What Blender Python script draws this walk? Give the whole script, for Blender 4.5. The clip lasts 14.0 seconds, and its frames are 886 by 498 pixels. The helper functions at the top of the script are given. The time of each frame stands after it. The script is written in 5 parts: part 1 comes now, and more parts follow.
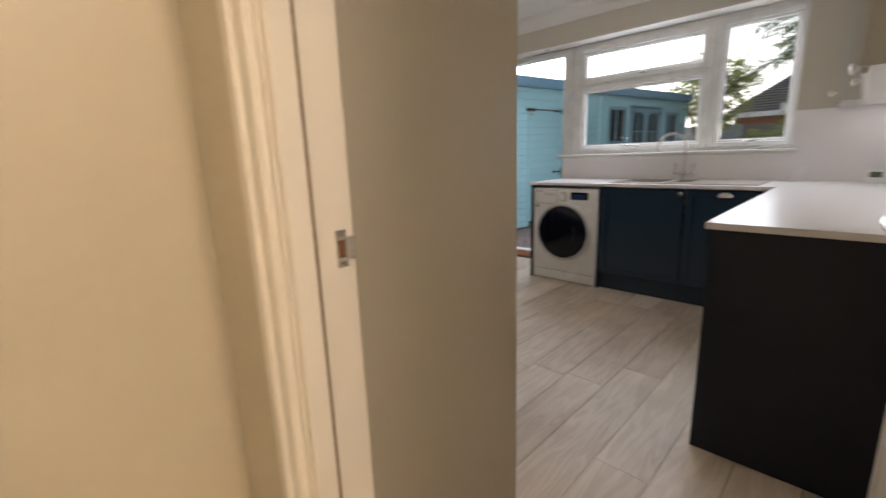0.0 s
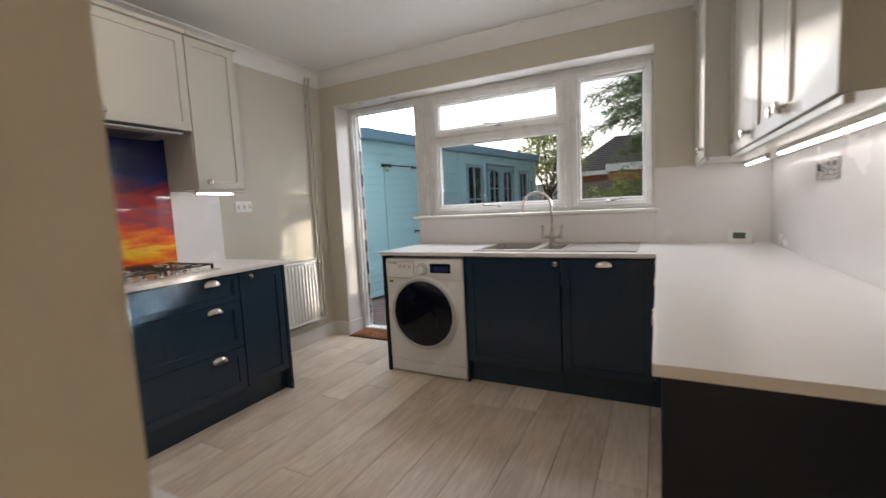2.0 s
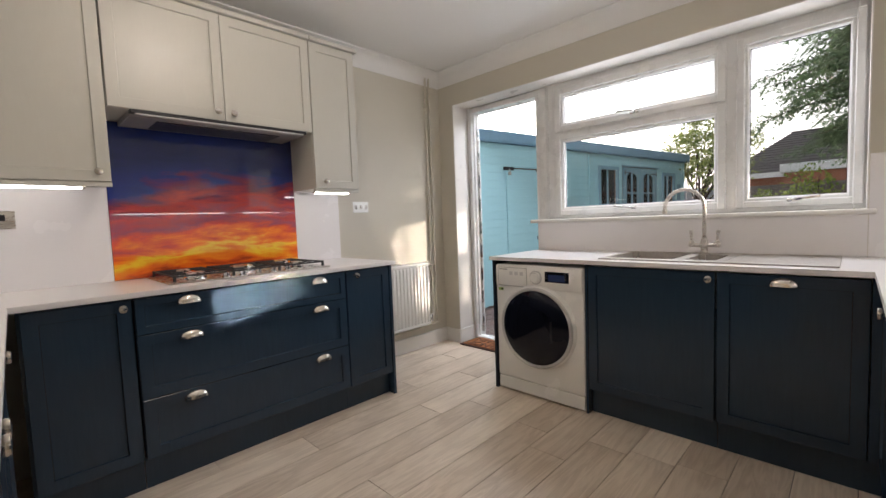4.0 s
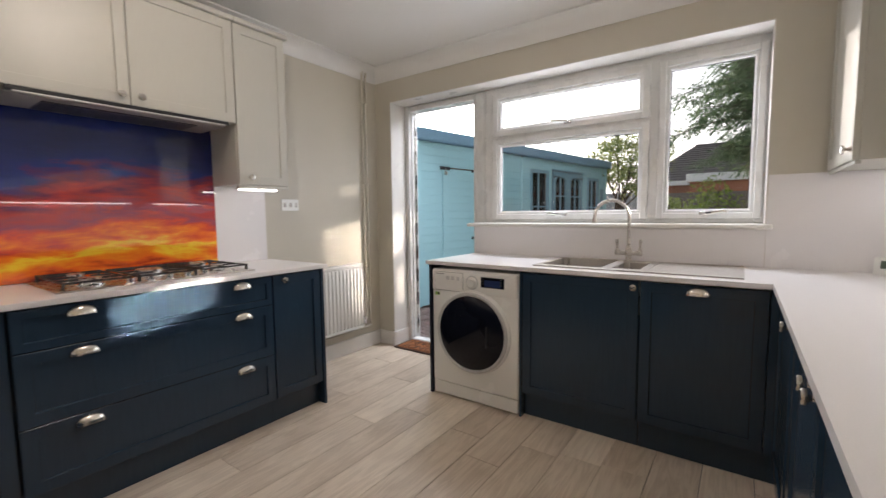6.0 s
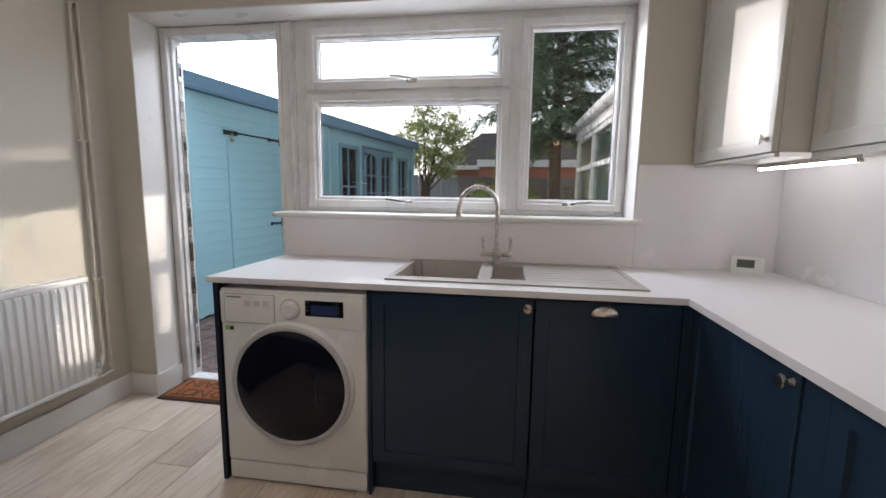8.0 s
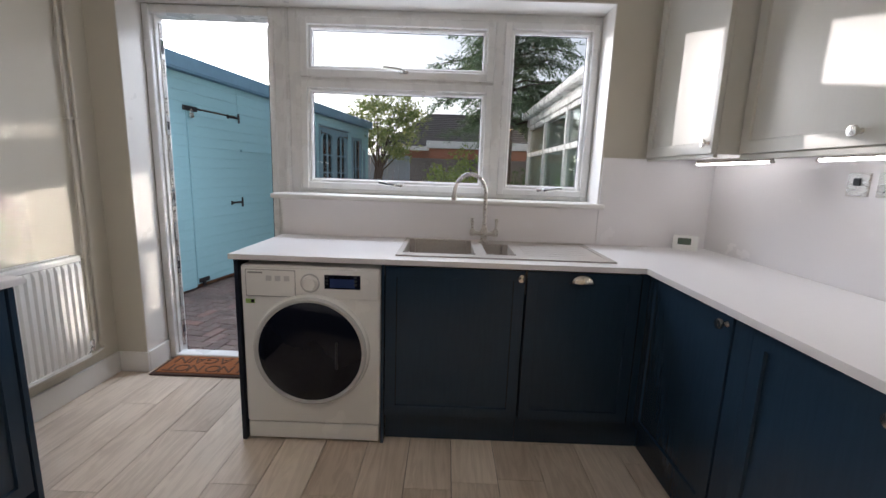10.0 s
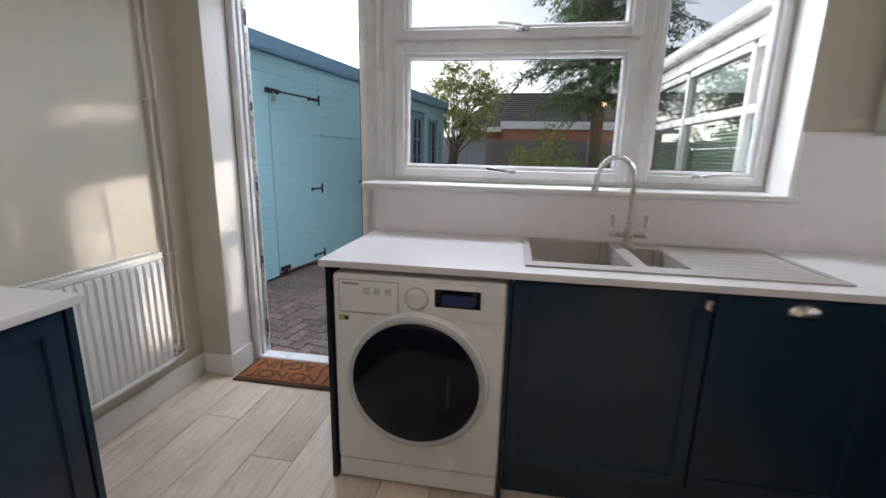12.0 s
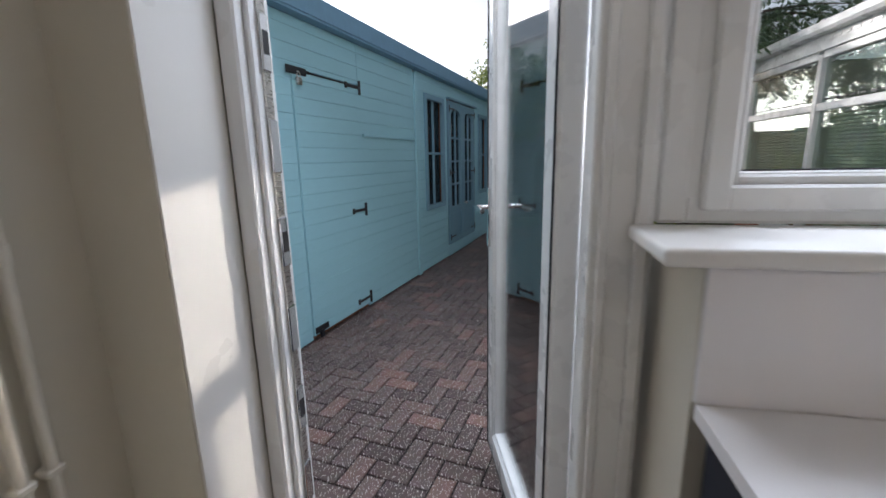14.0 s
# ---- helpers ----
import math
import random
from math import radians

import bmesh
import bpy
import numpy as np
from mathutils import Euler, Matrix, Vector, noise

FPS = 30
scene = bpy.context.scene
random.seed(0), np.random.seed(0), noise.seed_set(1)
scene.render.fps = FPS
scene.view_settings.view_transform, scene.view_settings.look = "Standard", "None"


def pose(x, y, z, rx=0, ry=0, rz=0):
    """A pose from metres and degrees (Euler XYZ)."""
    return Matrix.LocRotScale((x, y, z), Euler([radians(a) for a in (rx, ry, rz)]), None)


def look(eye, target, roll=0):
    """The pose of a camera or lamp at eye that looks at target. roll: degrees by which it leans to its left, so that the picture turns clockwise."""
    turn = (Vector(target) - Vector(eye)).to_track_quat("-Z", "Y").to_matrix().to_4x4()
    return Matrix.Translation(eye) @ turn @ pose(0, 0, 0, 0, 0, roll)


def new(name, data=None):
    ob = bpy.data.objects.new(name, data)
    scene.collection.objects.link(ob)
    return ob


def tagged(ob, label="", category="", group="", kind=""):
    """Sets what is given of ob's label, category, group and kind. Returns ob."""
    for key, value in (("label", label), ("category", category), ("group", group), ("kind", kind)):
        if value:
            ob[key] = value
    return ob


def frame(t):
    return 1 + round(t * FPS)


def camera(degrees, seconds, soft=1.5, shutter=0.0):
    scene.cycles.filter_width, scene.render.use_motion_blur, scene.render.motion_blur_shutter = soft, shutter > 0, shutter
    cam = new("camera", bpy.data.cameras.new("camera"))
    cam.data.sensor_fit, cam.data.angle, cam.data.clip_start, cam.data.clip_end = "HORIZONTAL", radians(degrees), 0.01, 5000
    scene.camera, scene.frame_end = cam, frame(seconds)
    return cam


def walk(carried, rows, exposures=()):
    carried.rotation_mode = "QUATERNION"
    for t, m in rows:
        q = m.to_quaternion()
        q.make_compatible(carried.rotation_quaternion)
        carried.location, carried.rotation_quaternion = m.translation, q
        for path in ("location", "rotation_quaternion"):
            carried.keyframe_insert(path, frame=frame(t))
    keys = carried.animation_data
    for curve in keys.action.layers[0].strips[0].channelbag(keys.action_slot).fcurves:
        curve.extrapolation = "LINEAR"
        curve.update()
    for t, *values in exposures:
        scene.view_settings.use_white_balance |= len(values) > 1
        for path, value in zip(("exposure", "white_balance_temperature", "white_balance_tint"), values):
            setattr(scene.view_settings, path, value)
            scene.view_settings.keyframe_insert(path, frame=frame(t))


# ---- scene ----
cam = camera(92.9, 14.0, shutter=0.35)
PATH = [
    (0, (-0.425, 0.224, 1.172), (0.963, 1.599, 0.744), -2.0),
    (0.5, (-0.298, 0.348, 1.167), (1.429, 1.266, 0.749), -2.1),
    (1, (-0.065, 0.427, 1.174), (1.735, 1.218, 0.804), -3.0),
    (1.5, (0.211, 0.521, 1.199), (2.041, 1.277, 0.915), -2.5),
    (2, (0.44, 0.592, 1.226), (2.209, 1.502, 1.025), -2.8),
    (2.5, (0.684, 0.638, 1.19), (2.278, 1.836, 1.035), -2.8),
    (3, (0.749, 0.657, 1.167), (2.168, 2.059, 1.033), -2.3),
    (5.5, (0.697, 0.667, 1.178), (2.207, 1.97, 1.032), -0.9),
    (6, (0.77, 0.719, 1.219), (2.395, 1.874, 1.054), -0.6),
    (6.5, (0.873, 0.811, 1.242), (2.622, 1.765, 1.064), 0.0),
    (7, (1.049, 0.931, 1.232), (2.898, 1.664, 1.023), 0.6),
    (7.5, (1.278, 1.084, 1.256), (3.189, 1.622, 1.017), 0.7),
    (8, (1.465, 1.242, 1.264), (3.426, 1.53, 0.998), 0.8),
    (10.5, (1.159, 1.493, 1.291), (3.128, 1.503, 0.939), 2.0),
    (11, (1.193, 1.5, 1.284), (3.151, 1.601, 0.888), 2.1),
    (11.5, (1.36, 1.589, 1.275), (3.304, 1.793, 0.853), 1.8),
    (12, (1.634, 1.776, 1.286), (3.56, 2.088, 0.848), 1.3),
    (12.5, (1.954, 2.0, 1.262), (3.866, 2.409, 0.838), 0.3),
    (13, (2.302, 2.258, 1.289), (4.206, 2.694, 0.863), -0.3),
    (13.5, (2.658, 2.52, 1.288), (4.572, 2.926, 0.874), -1.0),
    (14, (3.02, 2.695, 1.269), (4.937, 3.084, 0.852), -1.2),
]
walk(cam, [(t, look(eye, target, roll)) for t, eye, target, roll in PATH],
     exposures=[(0.0, 0.85, 6200, 15), (1.0, 0.88, 6350, 15), (2.0, 0.90, 6350, 15), (3.0, 1.12, 6400, 16), (5.5, 1.16, 6400, 16), (7.5, 0.86, 6050, 16), (11.0, 0.84, 5950, 16), (12.5, 0.74, 5900, 16), (13.3, 0.52, 5850, 15), (14.0, 0.58, 5850, 15)])

# ---- world, sun, large lights ----
SUN = Vector((1.0, 0.88, 0.232)).normalized()
world = bpy.data.worlds.new("sky")
scene.world = world
world.use_nodes = True
wn = world.node_tree
sky = wn.nodes.new("ShaderNodeTexSky")
sky.sky_type = "NISHITA"
sky.sun_disc = False
sky.sun_elevation = math.asin(SUN.z)
sky.sun_rotation = math.atan2(SUN.x, SUN.y)
sky.air_density, sky.dust_density, sky.ozone_density = 1.0, 2.5, 1.0
haze = wn.nodes.new("ShaderNodeHueSaturation")
haze.inputs["Saturation"].default_value = 0.30
wn.links.new(sky.outputs[0], haze.inputs["Color"])
wn.links.new(haze.outputs[0], wn.nodes["Background"].inputs[0])
wn.nodes["Background"].inputs[1].default_value = 0.15
sun = new("sun", bpy.data.lights.new("sun", "SUN"))
sun.data.energy, sun.data.angle, sun.data.color = 1.15, radians(0.6), (1.0, 0.91, 0.79)
sun.matrix_world = look(SUN * 30, (0, 0, 0))


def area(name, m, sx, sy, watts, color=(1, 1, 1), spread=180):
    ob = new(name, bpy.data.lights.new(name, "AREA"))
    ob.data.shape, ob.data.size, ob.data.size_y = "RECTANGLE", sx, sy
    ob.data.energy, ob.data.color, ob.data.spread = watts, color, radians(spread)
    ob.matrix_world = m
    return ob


# sky light through the window and door openings, falling inwards and down
area("window_skylight", look((4.10, 1.5, 1.72), (3.0, 1.5, 1.62)), 1.75, 0.95, 14.5, (0.93, 0.96, 1.0))
area("door_skylight", look((4.55, 2.3, 2.80), (3.1, 2.3, 0.6)), 2.6, 0.8, 54, (0.90, 0.95, 1.0))
# narrow lamps added to stand in for low sun thrown back by the conservatory panes
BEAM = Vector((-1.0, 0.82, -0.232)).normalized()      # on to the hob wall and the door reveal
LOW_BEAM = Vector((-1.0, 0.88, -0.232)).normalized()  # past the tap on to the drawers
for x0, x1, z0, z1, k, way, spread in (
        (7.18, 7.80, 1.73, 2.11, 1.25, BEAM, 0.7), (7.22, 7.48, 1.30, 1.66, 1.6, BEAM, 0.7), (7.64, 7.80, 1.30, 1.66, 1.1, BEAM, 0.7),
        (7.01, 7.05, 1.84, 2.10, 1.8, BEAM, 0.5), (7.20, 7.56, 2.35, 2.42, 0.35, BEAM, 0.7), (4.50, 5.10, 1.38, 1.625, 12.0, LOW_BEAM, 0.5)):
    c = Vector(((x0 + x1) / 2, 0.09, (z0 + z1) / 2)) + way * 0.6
    area("conservatory_glint_lamp", look(c, c + way), (x1 - x0) * 0.64, z1 - z0, k * (x1 - x0) * (z1 - z0), (1.0, 0.88, 0.70), spread)
# the bulb of the hall pendant
bulb = new("hall_bulb_light", bpy.data.lights.new("hall_bulb_light", "POINT"))
bulb.data.energy, bulb.data.color, bulb.data.shadow_soft_size = 0.3, (1.0, 0.72, 0.44), 0.045
bulb.location = (-1.0, 0.46, 2.10)
# ceiling lamp added out of view to fill the kitchen
kl = new("kitchen_fill_light", bpy.data.lights.new("kitchen_fill_light", "POINT"))
kl.data.energy, kl.data.color, kl.data.shadow_soft_size = 6.5, (1.0, 0.90, 0.78), 0.07
kl.location = (1.50, 2.15, 2.38)
# assumed hall ceiling lamp, out of view further along the passage
hall = new("hall_ceiling_light", bpy.data.lights.new("hall_ceiling_light", "POINT"))
hall.data.energy, hall.data.color, hall.data.shadow_soft_size = 33, (1.0, 0.80, 0.57), 0.14
hall.location = (-0.36, -0.85, 2.36)


# ---- materials ----
def nodes_of(name):
    m = bpy.data.materials.new(name)
    m.use_nodes = True
    return m, m.node_tree, m.node_tree.nodes["Principled BSDF"]


def mat(name, color, rough=0.5, metal=0.0, scale=6.0, var=0.08, bump=0.0, bscale=200.0, rvar=0.08, stretch=(1, 1, 1), spec=0.5):
    m, nt, p = nodes_of(name)
    tc = nt.nodes.new("ShaderNodeTexCoord")
    mp = nt.nodes.new("ShaderNodeMapping")
    mp.inputs["Scale"].default_value = stretch
    nt.links.new(tc.outputs["Object"], mp.inputs[0])
    n1 = nt.nodes.new("ShaderNodeTexNoise")
    n1.inputs["Scale"].default_value, n1.inputs["Detail"].default_value = scale, 6
    nt.links.new(mp.outputs[0], n1.inputs["Vector"])
    mix = nt.nodes.new("ShaderNodeMix")
    mix.data_type = "RGBA"
    mix.inputs[6].default_value = (*[max(c * (1 - var), 0) for c in color], 1)
    mix.inputs[7].default_value = (*[min(c * (1 + var), 1) for c in color], 1)
    nt.links.new(n1.outputs["Fac"], mix.inputs[0])
    nt.links.new(mix.outputs[2], p.inputs["Base Color"])
    mr = nt.nodes.new("ShaderNodeMapRange")
    mr.inputs[3].default_value, mr.inputs[4].default_value = max(rough - rvar, 0.02), min(rough + rvar, 1)
    nt.links.new(n1.outputs["Fac"], mr.inputs[0])
    nt.links.new(mr.outputs[0], p.inputs["Roughness"])
    p.inputs["Metallic"].default_value = metal
    p.inputs["Specular IOR Level"].default_value = spec
    if bump:
        n2 = nt.nodes.new("ShaderNodeTexNoise")
        n2.inputs["Scale"].default_value, n2.inputs["Detail"].default_value = bscale, 3
        nt.links.new(mp.outputs[0], n2.inputs["Vector"])
        b = nt.nodes.new("ShaderNodeBump")
        b.inputs["Strength"].default_value, b.inputs["Distance"].default_value = bump, 0.002
        nt.links.new(n2.outputs["Fac"], b.inputs["Height"])
        nt.links.new(b.outputs[0], p.inputs["Normal"])
    return m


def glow(name, color, strength):
    m, nt, p = nodes_of(name)
    p.inputs["Base Color"].default_value = (*color, 1)
    p.inputs["Emission Color"].default_value = (*color, 1)
    p.inputs["Emission Strength"].default_value = strength
    return m


def glass(name, color=(1, 1, 1), gloss=1.0):
    m, nt, p = nodes_of(name)
    nt.nodes.remove(p)
    out = nt.nodes["Material Output"]
    tr = nt.nodes.new("ShaderNodeBsdfTransparent")
    tr.inputs[0].default_value = (*color, 1)
    gl = nt.nodes.new("ShaderNodeBsdfGlossy")
    gl.inputs["Roughness"].default_value = 0.01
    fr = nt.nodes.new("ShaderNodeFresnel")
    fr.inputs[0].default_value = 1.5
    ml = nt.nodes.new("ShaderNodeMath")
    ml.operation = "MULTIPLY"
    ml.inputs[1].default_value = gloss
    mx = nt.nodes.new("ShaderNodeMixShader")
    nt.links.new(fr.outputs[0], ml.inputs[0])
    nt.links.new(ml.outputs[0], mx.inputs[0])
    nt.links.new(tr.outputs[0], mx.inputs[1])
    nt.links.new(gl.outputs[0], mx.inputs[2])
    nt.links.new(mx.outputs[0], out.inputs[0])
    return m


def laminate(name, dark, light, plank=True):
    """Wood-grain laminate with long grain along x, tinted from piece to piece."""
    m, nt, p = nodes_of(name)
    tc = nt.nodes.new("ShaderNodeTexCoord")
    oi = nt.nodes.new("ShaderNodeObjectInfo")
    off = nt.nodes.new("ShaderNodeVectorMath")
    off.operation = "MULTIPLY_ADD"
    nt.links.new(oi.outputs["Random"], off.inputs[0])
    off.inputs[1].default_value = (37.0, 19.0, 7.0)
    nt.links.new(tc.outputs["Object"], off.inputs[2])
    mp = nt.nodes.new("ShaderNodeMapping")
    mp.inputs["Scale"].default_value = (1.1, 9.0, 1.0)
    nt.links.new(off.outputs[0], mp.inputs[0])
    wv = nt.nodes.new("ShaderNodeTexNoise")
    wv.inputs["Scale"].default_value, wv.inputs["Detail"].default_value, wv.inputs["Distortion"].default_value = 1.6, 5, 1.4
    nt.links.new(mp.outputs[0], wv.inputs["Vector"])
    rings = nt.nodes.new("ShaderNodeMath")
    rings.operation = "MULTIPLY"
    rings.inputs[1].default_value = 26.0
    nt.links.new(wv.outputs["Fac"], rings.inputs[0])
    sn = nt.nodes.new("ShaderNodeMath")
    sn.operation = "SINE"
    nt.links.new(rings.outputs[0], sn.inputs[0])
    mp2 = nt.nodes.new("ShaderNodeMapping")
    mp2.inputs["Scale"].default_value = (6.0, 160.0, 1.0)
    nt.links.new(off.outputs[0], mp2.inputs[0])
    fine = nt.nodes.new("ShaderNodeTexNoise")
    fine.inputs["Scale"].default_value, fine.inputs["Detail"].default_value = 1.0, 4
    nt.links.new(mp2.outputs[0], fine.inputs["Vector"])
    big = nt.nodes.new("ShaderNodeTexNoise")
    big.inputs["Scale"].default_value, big.inputs["Detail"].default_value = 2.2, 3
    nt.links.new(off.outputs[0], big.inputs["Vector"])
    a1 = nt.nodes.new("ShaderNodeMath")
    a1.operation = "MULTIPLY_ADD"
    a1.inputs[1].default_value = 0.10
    nt.links.new(sn.outputs[0], a1.inputs[0])
    nt.links.new(big.outputs["Fac"], a1.inputs[2])
    a2 = nt.nodes.new("ShaderNodeMath")
    a2.operation = "MULTIPLY_ADD"
    a2.inputs[1].default_value = 0.35
    nt.links.new(fine.outputs["Fac"], a2.inputs[0])
    nt.links.new(a1.outputs[0], a2.inputs[2])
    a3 = nt.nodes.new("ShaderNodeMath")
    a3.operation = "MULTIPLY_ADD"
    a3.inputs[1].default_value = 0.35
    nt.links.new(oi.outputs["Random"], a3.inputs[0])
    nt.links.new(a2.outputs[0], a3.inputs[2])
    mr = nt.nodes.new("ShaderNodeMapRange")
    mr.inputs[1].default_value, mr.inputs[2].default_value = 0.45, 1.25
    nt.links.new(a3.outputs[0], mr.inputs[0])
    mix = nt.nodes.new("ShaderNodeMix")
    mix.data_type = "RGBA"
    mix.inputs[6].default_value, mix.inputs[7].default_value = (*dark, 1), (*light, 1)
    nt.links.new(mr.outputs[0], mix.inputs[0])
    nt.links.new(mix.outputs[2], p.inputs["Base Color"])
    p.inputs["Roughness"].default_value = 0.42
    p.inputs["Specular IOR Level"].default_value = 0.45
    b = nt.nodes.new("ShaderNodeBump")
    b.inputs["Strength"].default_value, b.inputs["Distance"].default_value = 0.15, 0.002
    nt.links.new(fine.outputs["Fac"], b.inputs["Height"])
    nt.links.new(b.outputs[0], p.inputs["Normal"])
    return m


PAINT = mat("wall_paint", (0.60, 0.56, 0.468), 0.42, scale=3, var=0.03, bump=0.06, bscale=90)
CEIL = mat("ceiling_paint", (0.80, 0.79, 0.76), 0.7, scale=3, var=0.02, bump=0.05, bscale=120)
WHITE = mat("white_gloss_paint", (0.77, 0.75, 0.71), 0.3, scale=5, var=0.03, bump=0.03, bscale=60)
PVC = mat("white_upvc", (0.75, 0.75, 0.735), 0.28, scale=8, var=0.02)
NAVY = mat("navy_painted_woodgrain", (0.019, 0.039, 0.066), 0.24, scale=9, var=0.14, bump=0.05, bscale=26, rvar=0.03, stretch=(10, 10, 0.8), spec=0.5)
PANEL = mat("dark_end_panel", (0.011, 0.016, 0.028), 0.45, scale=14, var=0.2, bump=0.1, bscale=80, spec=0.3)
SAGE = mat("pale_grey_painted_timber", (0.56, 0.545, 0.48), 0.36, scale=10, var=0.03, bump=0.1, bscale=50, stretch=(10, 10, 1.5))
QUARTZ = mat("white_quartz", (0.78, 0.76, 0.75), 0.3, scale=300, var=0.05, rvar=0.04)
SPLASH = mat("white_splash_panel", (0.80, 0.78, 0.78), 0.25, scale=4, var=0.02)
STEEL = mat("brushed_steel", (0.56, 0.53, 0.49), 0.28, 1.0, scale=40, var=0.08, stretch=(1, 1, 8))
CHROME = mat("polished_chrome", (0.72, 0.72, 0.72), 0.1, 1.0, var=0.02)
IRON = mat("cast_iron", (0.02, 0.02, 0.02), 0.5, scale=60, var=0.3, bump=0.3, bscale=300)
BLACK = mat("black_plastic", (0.015, 0.015, 0.017), 0.35, scale=30, var=0.2)
ENAMEL = mat("white_enamel", (0.86, 0.86, 0.83), 0.25, scale=4, var=0.02)
DARKGLASS = mat("dark_door_glass", (0.006, 0.007, 0.013), 0.06, scale=4, var=0.2, rvar=0.02, spec=0.3)
SINKMAT = mat("grey_composite", (0.42, 0.385, 0.345), 0.42, scale=120, var=0.18, bump=0.1, bscale=300)
GLASS = glass("window_glass", (0.97, 0.98, 0.97), 0.9)
LED = glow("led_strip", (1.0, 0.95, 0.88), 5.5)
BOARD = laminate("oak_laminate", (0.50, 0.395, 0.30), (0.86, 0.75, 0.62))
JOINT = mat("board_joint", (0.07, 0.055, 0.045), 0.8, var=0.1)
MAT_COIR = mat("coir", (0.27, 0.095, 0.03), 0.95, scale=200, var=0.35, bump=0.8, bscale=500)
MAT_EDGE = mat("coir_border", (0.06, 0.03, 0.02), 0.95, scale=120, var=0.3, bump=0.8, bscale=500)
SHEDBLUE = mat("duck_egg_shed_paint", (0.35, 0.60, 0.66), 0.5, scale=9, var=0.06, bump=0.15, bscale=60, stretch=(1, 1, 10))
SHEDDARK = mat("slate_blue_shed_trim", (0.19, 0.34, 0.42), 0.5, scale=12, var=0.1, bump=0.1, bscale=60)
FELT = mat("blue_grey_fascia", (0.19, 0.34, 0.46), 0.6, scale=15, var=0.12, bump=0.2, bscale=90)
BRICK = mat("house_brick", (0.38, 0.15, 0.09), 0.85, scale=20, var=0.3, bump=0.3, bscale=90)
SLATE = mat("roof_tile", (0.11, 0.097, 0.097), 0.8, scale=12, var=0.3, bump=0.3, bscale=40)
BARK = mat("bark", (0.09, 0.065, 0.05), 0.95, scale=20, var=0.4, bump=0.8, bscale=40, stretch=(1, 1, 0.25))
FENCE = mat("weathered_fence", (0.20, 0.17, 0.155), 0.9, scale=14, var=0.3, bump=0.3, bscale=60, stretch=(1, 1, 0.2))


# ---- builders ----
def box(bm, x0, y0, z0, x1, y1, z1, bev=0.0, seg=1):
    r = bmesh.ops.create_cube(bm, size=1.0)
    vs = r["verts"]
    for v in vs:
        v.co = Vector(((x0 + x1) / 2 + v.co.x * (x1 - x0), (y0 + y1) / 2 + v.co.y * (y1 - y0), (z0 + z1) / 2 + v.co.z * (z1 - z0)))
    if bev:
        es = list({e for v in vs for e in v.link_edges})
        bmesh.ops.bevel(bm, geom=es, offset=bev, segments=seg, affect="EDGES", profile=0.5)
    return bm


def rod(bm, a, b, r, r2=None, n=14):
    a, b = Vector(a), Vector(b)
    m = Matrix.Translation((a + b) / 2) @ (b - a).to_track_quat("Z", "Y").to_matrix().to_4x4()
    bmesh.ops.create_cone(bm, cap_ends=True, segments=n, radius1=r, radius2=r if r2 is None else r2, depth=(b - a).length, matrix=m)
    return bm


def tube(bm, pts, r, n=10):
    """A round tube swept along a smooth run of points."""
    pts = [Vector(p) for p in pts]
    rings = []
    up = Vector((0.31, 0.17, 0.93)).normalized()
    for i, p in enumerate(pts):
        d = (pts[min(i + 1, len(pts) - 1)] - pts[max(i - 1, 0)]).normalized()
        s = d.cross(up).normalized()
        u = s.cross(d).normalized()
        rr = r[i] if isinstance(r, (list, tuple)) else r
        rings.append([bm.verts.new(p + (s * math.cos(2 * math.pi * k / n) + u * math.sin(2 * math.pi * k / n)) * rr) for k in range(n)])
    for q0, q1 in zip(rings, rings[1:]):
        for k in range(n):
            bm.faces.new((q0[k], q0[(k + 1) % n], q1[(k + 1) % n], q1[k]))
    bm.faces.new(rings[0][::-1])
    bm.faces.new(rings[-1])
    return bm


def lathe(bm, prof, m, n=24):
    """Turn a profile of (radius, height) round the local z axis and set it at m."""
    rings = [[bm.verts.new(m @ Vector((max(r, 1e-4) * math.cos(2 * math.pi * k / n), max(r, 1e-4) * math.sin(2 * math.pi * k / n), h))) for k in range(n)] for r, h in prof]
    for q0, q1 in zip(rings, rings[1:]):
        for k in range(n):
            bm.faces.new((q0[k], q0[(k + 1) % n], q1[(k + 1) % n], q1[k]))
    bm.faces.new(rings[0][::-1])
    bm.faces.new(rings[-1])
    return bm


def prism(bm, outline, axis, lo, hi):
    """Extrude an outline of two-dimensional points along an axis."""
    def at(p, h):
        return {"x": (h, p[0], p[1]), "y": (p[0], h, p[1]), "z": (p[0], p[1], h)}[axis]
    a = [bm.verts.new(at(p, lo)) for p in outline]
    b = [bm.verts.new(at(p, hi)) for p in outline]
    n = len(a)
    bm.faces.new(a[::-1])
    bm.faces.new(b)
    for i in range(n):
        bm.faces.new((a[i], a[(i + 1) % n], b[(i + 1) % n], b[i]))
    return bm


def mesh_of(bm, name, material, smooth=False):
    bmesh.ops.recalc_face_normals(bm, faces=bm.faces)
    me = bpy.data.meshes.new(name)
    bm.to_mesh(me)
    bm.free()
    me.materials.append(material)
    if smooth:
        me.shade_smooth()
        me.set_sharp_from_angle(angle=radians(38))
    return me


def part(name, bm, material, parent=None, label="", smooth=False):
    ob = new(name, mesh_of(bm, name, material, smooth))
    ob.parent = parent
    if label:
        ob["label"] = label
    return ob


def structure(name, bm, material, label, category, smooth=False):
    return tagged(part(name, bm, material, None, "", smooth), label, category, "", "structure")


